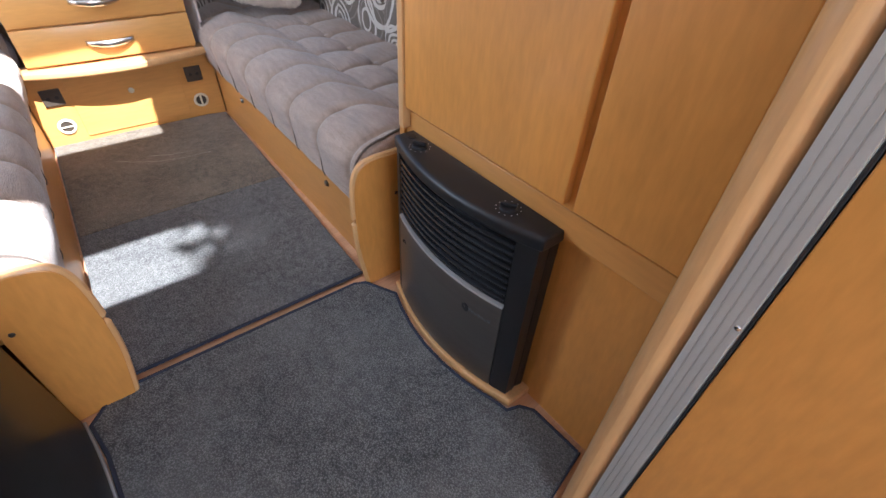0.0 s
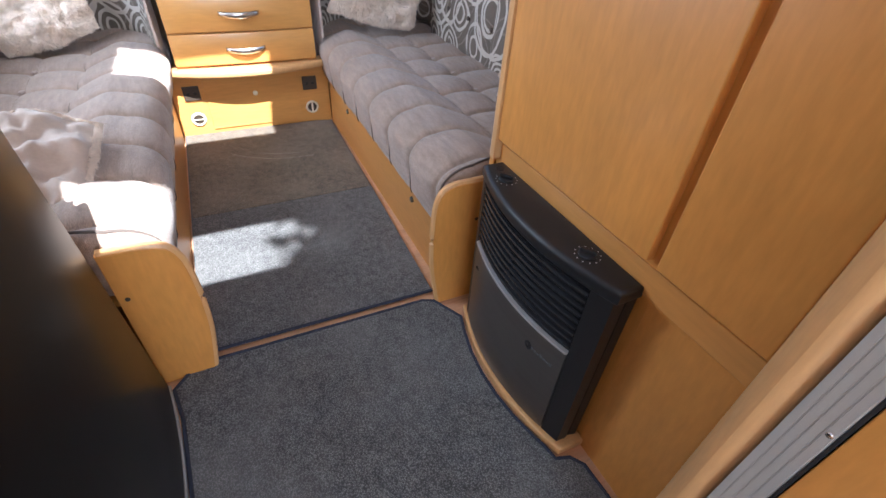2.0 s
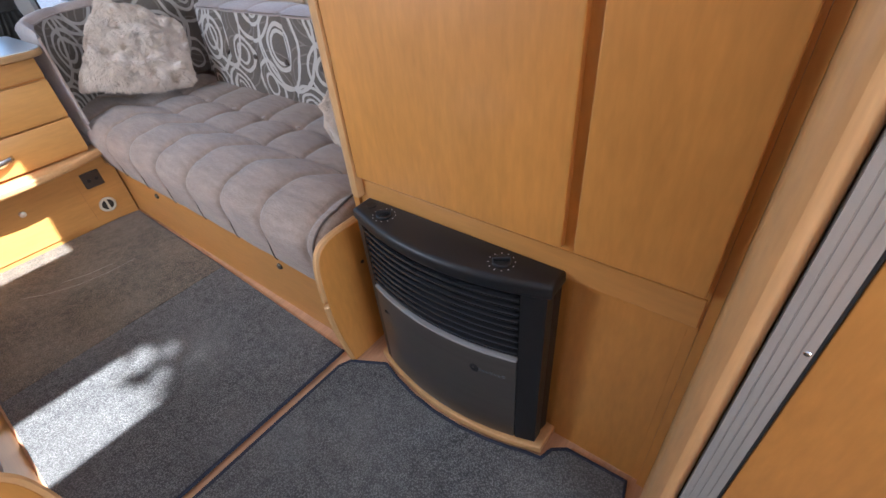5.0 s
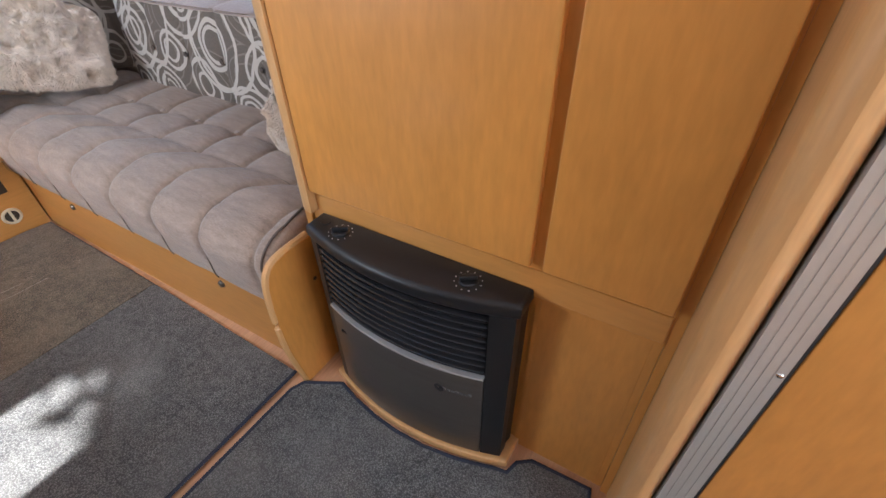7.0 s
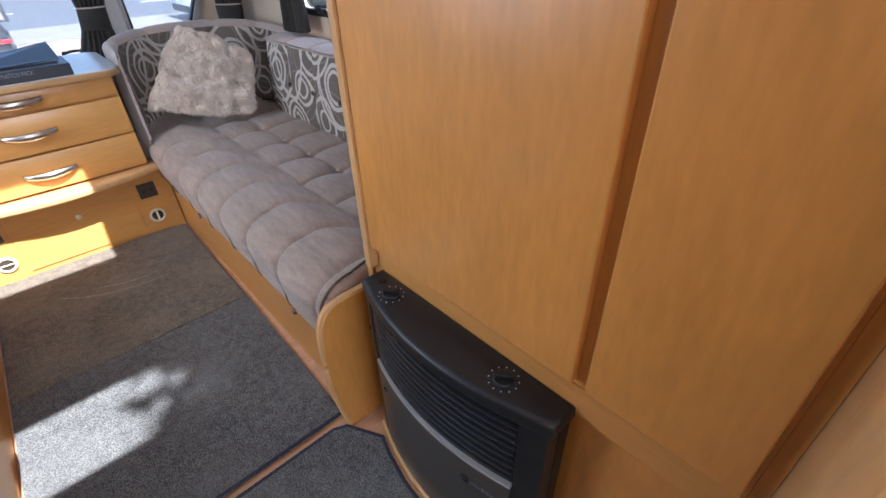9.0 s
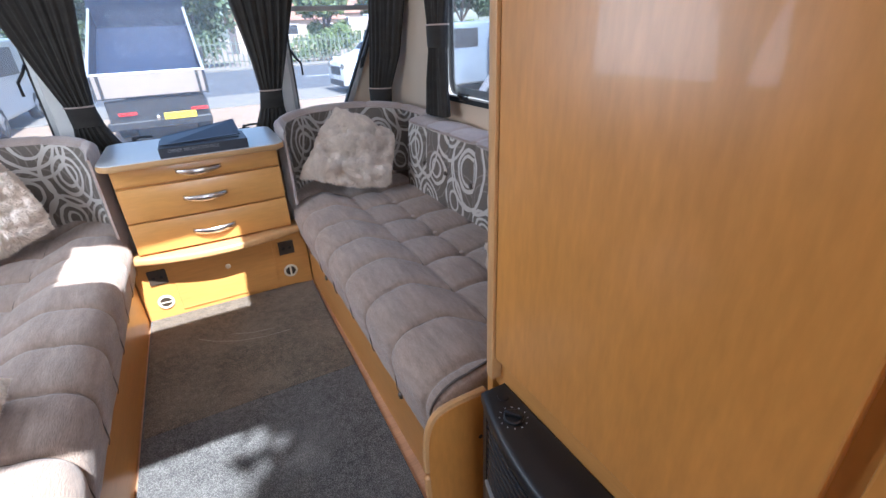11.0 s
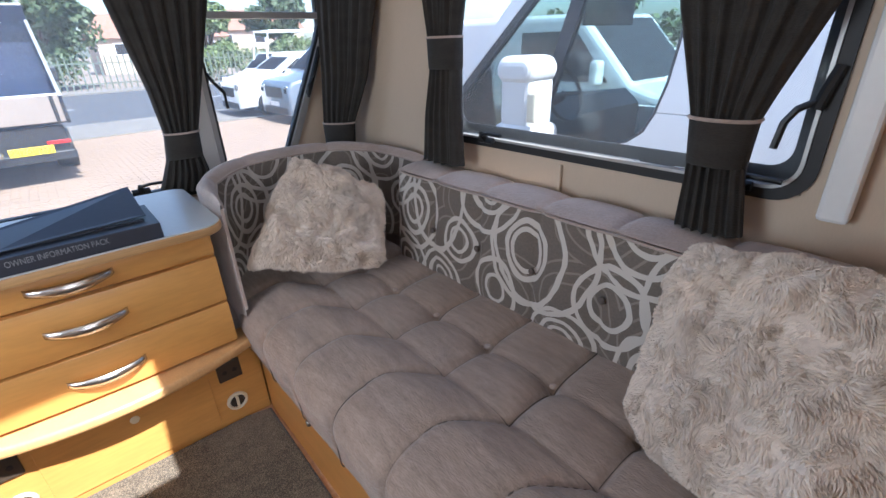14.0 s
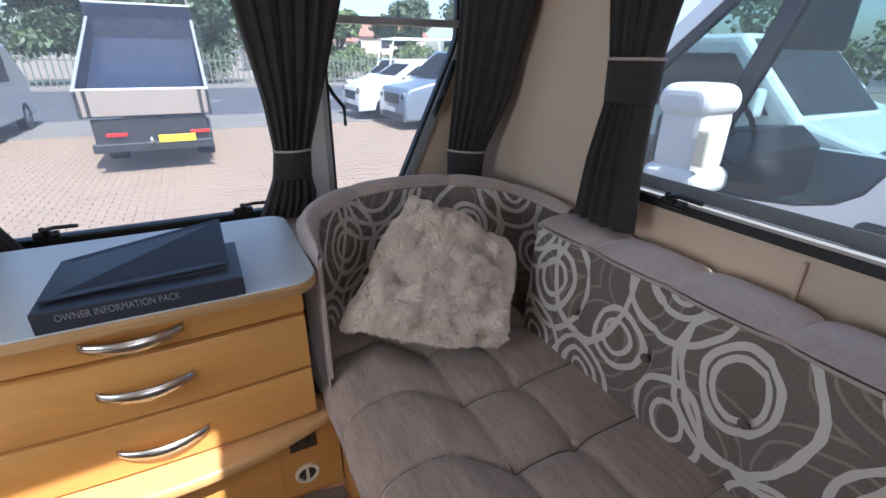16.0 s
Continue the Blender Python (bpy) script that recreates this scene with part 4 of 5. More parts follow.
# the document box
bx = thing("document_box", "dark blue owner information box with a lifted card lid", "box", 0.04, 2.13, 0.79)
part("tray", box(-0.128, 0.208, 2.042, 2.245, 0.7915, 0.832, 0.002), M_BOX, bx)
lid = [(-0.122, 2.075, 0.836), (0.188, 2.095, 0.842), (0.185, 2.28, 0.880), (-0.116, 2.25, 0.842)]
bm = bmesh.new()
lo = [bm.verts.new(p) for p in lid]
hi = [bm.verts.new((p[0], p[1], p[2] + 0.0025)) for p in lid]
bm.faces.new(lo), bm.faces.new(hi[::-1])
for k in range(4):
    bm.faces.new((lo[k], lo[(k + 1) % 4], hi[(k + 1) % 4], hi[k]))
part("lid", bm, M_BOX, bx, "loose dark blue card lid")
part("spacer", box(-0.11, 0.18, 2.09, 2.23, 0.832, 0.836, 0.001), M_BOX, bx)
words("lettering", "OWNER INFORMATION PACK", 0.02, pose(0.0, 2.0412, 0.817, 90, 0, 0), M_DIMPRINT, bx, 0.0004, 0.19)
slope = (0.912 - 0.866) / 0.185
for name, x, y, sx, sy, mm in (("print_orange", 0.06, 2.235, 0.030, 0.022, M_LOGO1), ("print_blue", 0.095, 2.238, 0.030, 0.022, M_LOGO2)):
    ob = part(name, box(-sx / 2, sx / 2, -sy / 2, sy / 2, 0, 0.0006), mm)
    c = Vector((x, y, 0.8595 - 0.018 * (1 - (x + 0.11) / 0.29)))
    ob.matrix_basis = pose(c.x, c.y, c.z + 0.004, 7, -4, 3)
    under(ob, bx)

# ---------------------------------------------------------------- wardrobe and heater
wd = thing("wardrobe", "tall pear-wood wardrobe with two flush doors", "wardrobe", 0.8, 0.15, 0)
part("carcass", join(box(0.470, 0.49, -0.225, 0.545, 0.535, 1.94), box(0.49, 1.165, -0.225, 0.545, 0.0, 1.94), box(0.482, 0.49, -0.225, 0.0, 0.0, 0.535)), M_WOOD, wd)
part("end_panel", box(0.462, 1.165, 0.546, 0.566, 0.0, 1.94, 0.001), M_WOOD, wd)
part("front_post", join(prism([(0.446 + 0.034 * (1 - math.cos(t * PI / 24)), 0.530 + 0.042 * math.sin(t * PI / 24)) for t in range(0, 13)] + [(0.50, 0.572), (0.50, 0.526), (0.446, 0.526)], "z", 0.0 + 0.565, 1.94)), M_EDGE, wd, "rounded pale corner post", smooth="angle")
part("stile", box(0.472, 0.50, -0.2425, -0.2255, 0.0, 1.94), M_WOOD, wd)
part("rail", box(0.466, 0.474, -0.222, 0.524, 0.545, 0.607, 0.002), M_WOODY, wd, "plain rail under the doors")
part("lower_panel", box(0.4815, 0.486, -0.21, -0.01, 0.0, 0.54, 0.001), M_WOOD, wd)
for y0, y1 in ((0.012, 0.523), (-0.219, -0.010)):
    part("door", box(0.4505, 0.4695, y0, y1, 0.621, 1.88, 0.003), M_WOOD, wd, "plain pear-wood door")

HY0, HY1 = 0.002, 0.512


def hx(y, deep=0.0):
    t = (y - (HY0 + HY1) / 2) / ((HY1 - HY0) / 2)
    return 0.366 + 0.048 * t * t + deep


def strip(y0, y1, z0, z1, deep, thick, bevel=0.0, n=24):
    pts = [(hx(y0 + (y1 - y0) * i / n, deep), y0 + (y1 - y0) * i / n) for i in range(n + 1)]
    back = [(x + thick, y) for x, y in reversed(pts)]
    return prism(pts + back, "z", z0, z1, bevel)


ht = thing("gas_heater", "black bow-fronted gas heater with a brushed grey lower panel", "heater", 0.43, 0.25, 0.02)
body_pts = [(hx(HY0 + 0.01 + (HY1 - HY0 - 0.02) * i / 24, 0.012), HY0 + 0.01 + (HY1 - HY0 - 0.02) * i / 24) for i in range(25)]
part("casing", prism([(x + 0.026, y) for x, y in body_pts] + [(0.468, HY1 - 0.006), (0.468, HY0 + 0.006)], "z", 0.03, 0.545, 0.006), M_BLACK, ht)
part("side_pillar", strip(HY0 + 0.008, HY0 + 0.055, 0.03, 0.548, 0.0, 0.03, 0.006), M_BLACK, ht)
part("side_pillar", strip(HY1 - 0.03, HY1 - 0.008, 0.03, 0.548, 0.0, 0.03, 0.005), M_BLACK, ht)
cap_pts = [(hx(HY0 + (HY1 - HY0) * i / 30, -0.004), HY0 + (HY1 - HY0) * i / 30) for i in range(31)]
part("top_cover", prism(cap_pts + [(0.469, HY1), (0.469, HY0)], "z", 0.528, 0.565, 0.012, 4), M_BLACK, ht, "matt black rounded top", smooth="angle")
part("front_panel", strip(HY0 + 0.057, HY1 - 0.031, 0.035, 0.333, -0.001, 0.012, 0.002), M_GREYMET, ht, "brushed dark grey metal panel", smooth="angle")
part("trim_line", strip(HY0 + 0.057, HY1 - 0.031, 0.333, 0.3385, -0.003, 0.012), M_TRIM, ht, "bright metal trim line")
part("grille_back", strip(HY0 + 0.057, HY1 - 0.031, 0.34, 0.53, 0.020, 0.006), M_GLOSS, ht, "black grille backing")
for k in range(9):
    z = 0.350 + k * 0.0196
    part("grille_slat", strip(HY0 + 0.057, HY1 - 0.031, z, z + 0.0075, 0.001, 0.018, 0.0028), M_SLAT, ht, "satin black curved slat", smooth="angle")
for y in (0.422, 0.115):
    d = part("dial", disc((0.424, y, 0.564), (0, 0, 1), [(0.0, 0), (0.019, 0), (0.019, 0.004), (0.016, 0.006), (0.0, 0.006)], 24), M_BLACK, ht, "black round control dial")
    bar = part("dial_grip", box(-0.004, 0.004, -0.017, 0.017, 0.570, 0.579, 0.002), M_BLACK)
    bar.matrix_basis = pose(0.424, y, 0, 0, 0, 35)
    under(bar, d)
    marks = [box(0.424 + 0.026 * math.cos(a) - 0.0011, 0.424 + 0.026 * math.cos(a) + 0.0011, y + 0.026 * math.sin(a) - 0.0011, y + 0.026 * math.sin(a) + 0.0011, 0.565, 0.5656) for a in [2 * PI * q / 12 for q in range(12)]]
    part("dial_marks", join(*marks), M_BOXW, d, "white dots round the dial")
part("igniter", disc((0.438, 0.475, 0.564), (0, 0, 1), [(0, 0), (0.012, 0), (0.011, 0.003), (0, 0.003)], 16), M_BLACK, ht)
part("badge", join(*[box(hx(0.142 - k * 0.0095) - 0.0035, hx(0.142 - k * 0.0095) + 0.002, 0.139 - k * 0.0095, 0.1455 - k * 0.0095, 0.266, 0.2735 - 0.002 * (k % 3)) for k in range(7)]), M_BADGE, ht, "small grey maker's badge")
part("badge_ring", disc((hx(0.155) - 0.001, 0.155, 0.269), (-1, 0, 0), [(0.012, 0), (0.012, 0.002), (0.006, 0.002), (0.006, 0)], 16), M_BLACK, ht)
part("window_slot", box(hx(0.44) - 0.003, hx(0.44) + 0.004, 0.431, 0.449, 0.268, 0.274), M_BLACK, ht, "small inspection slot")
pl = [(hx(0.0 + 0.53 * i / 24, -0.006), -0.01 + 0.545 * i / 24) for i in range(25)]
tagged(part("heater_plinth", prism(pl + [(0.485, 0.54), (0.485, -0.012)], "z", 0.001, 0.026, 0.005), M_EDGE), "bowed wooden plinth board under the heater", "plinth")

# ---------------------------------------------------------------- doorway at the camera's side
pt = thing("door_post", "rounded pale wooden post beside the wardrobe", "post", 0.42, -0.26, 0, kind="structure")
part("post", prism(rounded(0.335, 0.52, -0.2925, -0.243, 0.025), "z", 0.0, 1.94), M_EDGE, pt, smooth="angle")
tr = thing("door_frame", "ribbed aluminium frame strip of the entrance door", "door frame", 0.45, -0.34, 0, kind="structure")
rib = []
for k in range(4):
    y = -0.2935 - k * 0.0105
    rib += [(0.338, y), (0.338, y - 0.0086), (0.3388, y - 0.0090), (0.3388, y - 0.0102)]
part("strip", prism(rib + [(0.36, rib[-1][1]), (0.36, rib[0][1])], "z", 0.0, 1.94), M_STRIP, tr)
part("seal", box(0.341, 0.358, -0.3395, -0.336, 0.0, 1.94), M_RUBBER, tr, "black rubber seal")
part("screw", disc((0.338, -0.3295, 0.692), (-1, 0, 0), [(0, 0), (0.004, 0), (0.003, 0.0015), (0, 0.002)], 10), M_STEEL, tr)
dd = thing("door_1", "plain pear-wood finished entrance door", "door", 0.46, -0.75, 0, kind="structure")
part("leaf", box(0.342, 0.372, -1.25, -0.3405, 0.015, 1.93, 0.002), M_WOOD, dd)
tagged(part("wall_cross", box(0.342, XW, -1.32, -1.26, 0, 1.94), M_WALL), "beige cross wall", "wall", kind="structure")

# ---------------------------------------------------------------- kitchen unit with curved black door
def kx(y, d=0.0):
    return -0.436 - 0.24 * (y - 0.2) ** 2 + d


kt = thing("kitchen_unit", "kitchen unit with a curved glossy black oven door", "kitchen unit", -0.8, 0.0, 0)
KY0, KY1, KZ = -0.42, 0.575, 0.828


def lean(bm):
    """Draws the unit's far upper corner in."""
    for v in bm.verts:
        if v.co.y > 0.3:
            v.co.y -= 0.085 * (v.co.z / KZ) * (v.co.y - 0.3) / 0.275
    return bm


def kpoly(d, y0=KY0, y1=KY1, back=-1.16, n=30):
    return [(kx(y0 + (y1 - y0) * i / n, d), y0 + (y1 - y0) * i / n) for i in range(n + 1)] + [(back, y1), (back, y0)]


part("carcass", lean(prism(kpoly(-0.035), "z", 0.0, KZ + 0.06)), M_WOOD, kt)
part("door", lean(prism([(kx(KY0 + (KY1 - KY0) * i / 40), KY0 + (KY1 - KY0) * i / 40) for i in range(41)] + [(kx(KY1 - (KY1 - KY0) * i / 40, -0.03), KY1 - (KY1 - KY0) * i / 40) for i in range(41)], "z", 0.012, KZ, 0.003)), M_GLOSS, kt, "curved glossy black door", smooth="angle")
part("door_trim", lean(tube([(kx(KY0 + (KY1 - KY0) * i / 40, 0.002), KY0 + (KY1 - KY0) * i / 40, KZ + 0.004) for i in range(41)], 0.007, 8)), M_ALU, kt, "satin metal top trim", smooth=True)
part("base_trim", tube([(kx(KY0 + (KY1 - KY0) * i / 40, 0.002), KY0 + (KY1 - KY0) * i / 40, 0.008) for i in range(41)], 0.004, 6), M_ALU, kt, "thin pale base trim", smooth=True)
panel = part("control_panel", prism(kpoly(-0.03, KY0, 0.465, -0.6), "z", KZ + 0.014, KZ + 0.062, 0.004), M_CHROME, kt, "chrome control panel")
for y in (0.42, 0.33, 0.14):
    part("knob", disc((kx(y, -0.03), y, KZ + 0.038), (1, 0.05, 0), [(0, 0), (0.014, 0), (0.013, 0.004), (0.010, 0.006), (0, 0.006)], 20), M_STEEL, panel, "round satin control knob")
part("hob_lid", prism(kpoly(-0.045, KY0, 0.46), "z", KZ + 0.063, KZ + 0.080, 0.004), M_GREYMET, kt, "grey metal hob top")
tagged(part("side_screen", box(-0.96, -0.60, 0.585, 0.603, 0.46, 1.05, 0.006), M_EDGE), "pale wooden end screen beside the hob", "screen")

# ---------------------------------------------------------------- carpets
def mat_piece(name, pts, z, material, label, bound=0):
    root = thing(name, label, "carpet", sum(p[0] for p in pts) / len(pts), sum(p[1] for p in pts) / len(pts), 0)
    part("mat_body", prism(pts, "z", 0.002, z, 0.002), material, root)
    ring = [Vector((x, y, z - 0.001)) for x, y in pts]
    part("binding", tube(ring[:bound] if bound else ring + [ring[0]], 0.0055, 6), M_BIND, root, "dark blue bound edge")


fl = [(-0.366, 0.656), (0.352, 0.650), (0.372, 1.40), (0.384, 2.17), (0.30, 2.188), (-0.386, 2.188), (-0.386, 0.72)]
mat_piece("carpet", fl, 0.011, M_CARPET, "grey looped carpet with dark binding between the seats", 2)
runner = thing("carpet_runner", "worn brown carpet offcut over the grey carpet", "carpet", 0, 1.78, 0.011)
part("mat_body", prism([(-0.378, 1.385), (0.366, 1.385), (0.376, 2.165), (0.30, 2.18), (-0.378, 2.18)], "z", 0.0115, 0.0145, 0.001), M_CARPETB, runner)
for pts in ([(-0.19, 1.905), (-0.12, 1.845), (-0.03, 1.795), (0.07, 1.770), (0.19, 1.765)], [(-0.06, 1.87), (0.03, 1.83), (0.12, 1.815)]):
    fine = [Vector((x, y, 0.0139)) for x, y in pts]
    part("scuff_mark", tube(fine, 0.0014, 5), M_SCUFF, runner, "thin pale scuff in the pile")
heat_edge = [(hx(y, -0.020), y) for y in (0.545, 0.50, 0.44, 0.36, 0.28, 0.2, 0.12, 0.06, 0.02)]
near = [(-0.395, 0.622), (0.30, 0.616), (0.335, 0.600), (0.352, 0.569)] + heat_edge[1:] + [(0.395, -0.018), (0.43, -0.03), (0.452, -0.06), (0.458, -0.205), (0.325, -0.235), (0.32, -1.6), (-0.42, -1.6), (-0.42, 0.2), (-0.435, 0.45), (-0.455, 0.555)]
mat_piece("carpet", near, 0.011, M_CARPET, "dark grey looped carpet with blue binding in the entrance")

# ---------------------------------------------------------------- outside: ground, road
GZ = -0.55
tagged(part("ground", box(-400, 400, -300, 900, GZ - 0.3, GZ - 0.02), M_JOINT), "sandy paved ground reaching far out", "ground", kind="structure")
tagged(part("pavement", box(-200, 200, 14.4, 17.3, GZ - 0.019, GZ + 0.01), M_FOOT), "pale footway along the road", "pavement", kind="structure")
tagged(part("kerb", join(*[box(-40 + k * 0.92, -40 + k * 0.92 + 0.9, 14.25, 14.4, GZ - 0.019, GZ + 0.03, 0.01, 1) for k in range(90)]), M_FOOT), "row of pale concrete kerb stones", "kerb", kind="structure")
tagged(part("road", box(-200, 200, 17.3, 30.5, GZ - 0.019, GZ - 0.012), M_ROAD), "grey asphalt road", "road", kind="structure")
tagged(part("pavement", box(-200, 200, 30.5, 33, GZ - 0.019, GZ + 0.06), M_FOOT), "pale verge on the far side of the road", "pavement", kind="structure")
for k in range(-5, 6):
    tagged(part("road_marking", box(k * 6.0 - 1.0, k * 6.0 + 1.0, 22.6, 22.75, GZ - 0.012, GZ - 0.009), M_LINE), "white dashed centre line on the road", "road marking", group="centre line dashes", kind="structure")


def leaf_cloud(name, blobs, count, size, material, parent, seed):
    """Many small leaf clumps scattered in overlapping lumps."""
    rnd = random.Random(seed)
    vs, fs = [], []
    for _ in range(count):
        cx, cy, cz, rx, ry, rz = blobs[rnd.randrange(len(blobs))]
        d = Vector((rnd.gauss(0, 1), rnd.gauss(0, 1), rnd.gauss(0, 1))).normalized() * rnd.uniform(0.45, 1.05)
        p = Vector((cx + d.x * rx, cy + d.y * ry, cz + d.z * rz))
        a = Vector((rnd.gauss(0, 1), rnd.gauss(0, 1), rnd.gauss(0, 1))).normalized()
        b = a.cross(Vector((rnd.gauss(0, 1), rnd.gauss(0, 1), rnd.gauss(0, 1)))).normalized()
        s = size * rnd.uniform(0.5, 1.3)
        k = len(vs)
        vs += [p - a * s, p + b * s * 0.6, p + a * s, p - b * s * 0.6]
        fs.append((k, k + 1, k + 2, k + 3))
    me = bpy.data.meshes.new(name)
    me.from_pydata(vs, [], fs)
    me.materials.append(material)
    ob = new(name, me)
    under(ob, parent)
    return ob


def tree(x, y, h, r, seed, material, label):
    rnd = random.Random(seed)
    root = thing("tree", label, "tree", x, y, GZ)
    tops = []
    limbs = []
    for k in range(6):
        a = k * 2.4 + rnd.uniform(-0.4, 0.4)
        tip = Vector((x + r * 0.6 * math.cos(a), y + r * 0.6 * math.sin(a), GZ + h * rnd.uniform(0.55, 0.9)))
        limbs.append(cyl((x, y, GZ + h * 0.3), tip, 0.09, 0.03, 6))
        tops.append(tip)
    part("trunk", join(cyl((x, y, GZ - 0.1), (x + 0.1, y, GZ + h * 0.6), 0.22, 0.1, 10), *limbs), M_BARK, root)
    blobs = [(t.x, t.y, t.z, r * rnd.uniform(0.35, 0.55), r * 0.5, h * rnd.uniform(0.13, 0.2)) for t in tops] + [(x, y, GZ + h * 0.85, r * 0.5, r * 0.5, h * 0.15)]
    blobs += [(x + rnd.uniform(-r, r) * 0.8, y + rnd.uniform(-0.5, 0.5) * r, GZ + h * rnd.uniform(0.2, 0.8), r * 0.3, r * 0.3, h * 0.1) for _ in range(7)]
    leaf_cloud("crown", blobs, 7500, 0.23, material, root, seed)


for k, (x, y, h, r, mm) in enumerate([(-9, 36, 6.5, 3.2, M_LEAF), (-5, 37, 7.2, 3.4, M_LEAF), (-1.5, 36, 6.8, 3.0, M_LEAF), (1.2, 36.5, 6.0, 2.6, M_LEAF), (10.5, 39, 4.8, 2.0, M_LEAF2), (19, 46, 6.5, 2.8, M_LEAF), (26, 44, 7.5, 3.5, M_LEAF), (-14, 37, 7, 3.4, M_LEAF)]):
    tree(x, y, h, r, 20 + k, mm, "broad leafy green tree behind the roadside fence")
ot = thing("tree", "leafy tree overhanging the rear of the caravan", "tree", 1.75, -4.3, GZ)
part("trunk", join(cyl((1.75, -4.3, GZ - 0.1), (1.7, -4.2, 3.6), 0.13, 0.08, 10), tube([(1.7, -4.2, 3.4), (1.45, -3.8, 4.5), (1.0, -3.2, 5.0), (0.55, -2.9, 5.05)], 0.028, 6), tube([(1.7, -4.2, 3.5), (1.9, -4.6, 4.9), (1.8, -5.1, 5.7)], 0.03, 6)), M_BARK, ot)
leaf_cloud("crown", [(1.9, -4.9, 5.3, 0.9, 0.7, 0.7), (1.3, -5.4, 5.0, 0.8, 0.6, 0.6), (2.3, -5.2, 4.7, 0.7, 0.6, 0.6)], 2600, 0.06, M_LEAF, ot, 31)
leaf_cloud("bough_leaves", [(0.60, -2.9, 5.0, 0.24, 0.36, 0.10), (0.80, -2.9, 5.05, 0.26, 0.36, 0.10), (1.06, -3.0, 5.0, 0.28, 0.36, 0.12)], 760, 0.048, M_LEAF, ot, 33)
hd = thing("hedge", "uneven green hedge along the far side of the road", "hedge", 12, 35, GZ)
tagged(hd, kind="stuff")
rr = random.Random(4)
leaf_cloud("leaves", [(7.5 + k * 1.1, 35.2 + rr.uniform(-0.3, 0.3), GZ + rr.uniform(0.7, 1.9), 1.0, 0.8, 0.9) for k in range(16)], 9000, 0.13, M_LEAF2, hd, 5)
leaf_cloud("leaves", [(-14 + k * 1.2, 35.4, GZ + rr.uniform(0.5, 3.6), 1.4, 0.8, 1.1) for k in range(15)], 12000, 0.13, M_LEAF, hd, 6)
sh = thing("shrub", "flowering shrub beyond the parked vans", "shrub", 16, 14, GZ)
leaf_cloud("leaves", [(14 + k * 1.3, 16 - k * 1.5 + rr.uniform(-0.5, 0.5), GZ + rr.uniform(0.2, 3.3), 1.3, 1.2, 1.1) for k in range(18)], 12000, 0.14, M_LEAF2, sh, 9)
fe = thing("fence", "grey steel palisade fence with pointed pales", "fence", 0, 33.4, GZ)
part("rail", box(-24, 24, 33.40, 33.45, GZ + 0.3, GZ + 0.36), M_FENCE, fe)
part("rail", box(-24, 24, 33.40, 33.45, GZ + 1.35, GZ + 1.41), M_FENCE, fe)
pale = prism([(-0.035, 0), (0.035, 0), (0.035, 1.7), (0, 1.8), (-0.035, 1.7)], "y", 33.35, 33.375)
first = part("pale", pale, M_FENCE, fe)
for k in range(-75, 76):
    ob = new("pale", first.data)
    ob.location = (k * 0.3, 0, GZ)
    under(ob, fe)
first.location = (-22.8, 0, GZ)


def house(x, y, w, d, h, roof_h):
    root = thing("house", "low brick house with a tiled roof beyond the trees", "house", x, y, GZ)
    part("wall", box(x - w / 2, x + w / 2, y, y + d, GZ, GZ + h), M_BRICK, root)
    part("roof", prism([(y - 0.4, GZ + h), (y + d + 0.4, GZ + h), (y + d / 2, GZ + h + roof_h)], "x", x - w / 2 - 0.3, x + w / 2 + 0.3), M_ROOFT, root)
    for k in range(3):
        wx = x - w / 2 + w * (k + 0.5) / 3
        q = part("window", box(wx - 0.7, wx + 0.7, y - 0.06, y + 0.02, GZ + h - 1.5, GZ + h - 0.4, 0.02), M_WHITEP, root, "white framed window")
        part("pane", box(wx - 0.6, wx + 0.6, y - 0.075, y - 0.062, GZ + h - 1.42, GZ + h - 0.48), M_DARK, q)


house(12, 58, 12, 8, 3.2, 2.4)
house(24, 64, 12, 8, 4.0, 2.6)


def wheel(c, axis, r, w, parent):
    a = Vector(axis)
    t = part("wheel", disc(Vector(c) - a * w / 2, axis, [(r * 0.55, 0), (r * 0.96, 0), (r, w * 0.15), (r, w * 0.85), (r * 0.96, w), (r * 0.55, w), (r * 0.5, w * 0.5)], 28), M_RUBBER, parent, "black tyre", smooth="angle")
    part("rim", disc(Vector(c) - a * w * 0.4, axis, [(0.02, 0), (r * 0.6, 0), (r * 0.6, w * 0.8), (r * 0.5, w * 0.72), (r * 0.15, w * 0.78), (0.02, w * 0.78)], 20), M_ALU, t, "alloy rim")


# ---------------------------------------------------------------- tipper truck
tk = thing("tipper_truck", "small navy tipper truck with its bed tilted, seen from behind", "truck", -0.52, 11.5, GZ)
TX0, TX1, TY, TZ = -1.40, 0.36, 9.70, 0.36
ang = radians(21)
BL = 3.2


def bed(u, v, w):
    """Bed coordinates: across, along from the tail, up from the bed's floor."""
    return Vector((TX0 + u, TY + v * math.cos(ang) - w * math.sin(ang), TZ + v * math.sin(ang) + w * math.cos(ang)))


def bed_box(u0, u1, v0, v1, w0, w1, bevel=0.004):
    bm = box(u0, u1, v0, v1, w0, w1, bevel, 1)
    for v in bm.verts:
        v.co = bed(*v.co)
    return bm


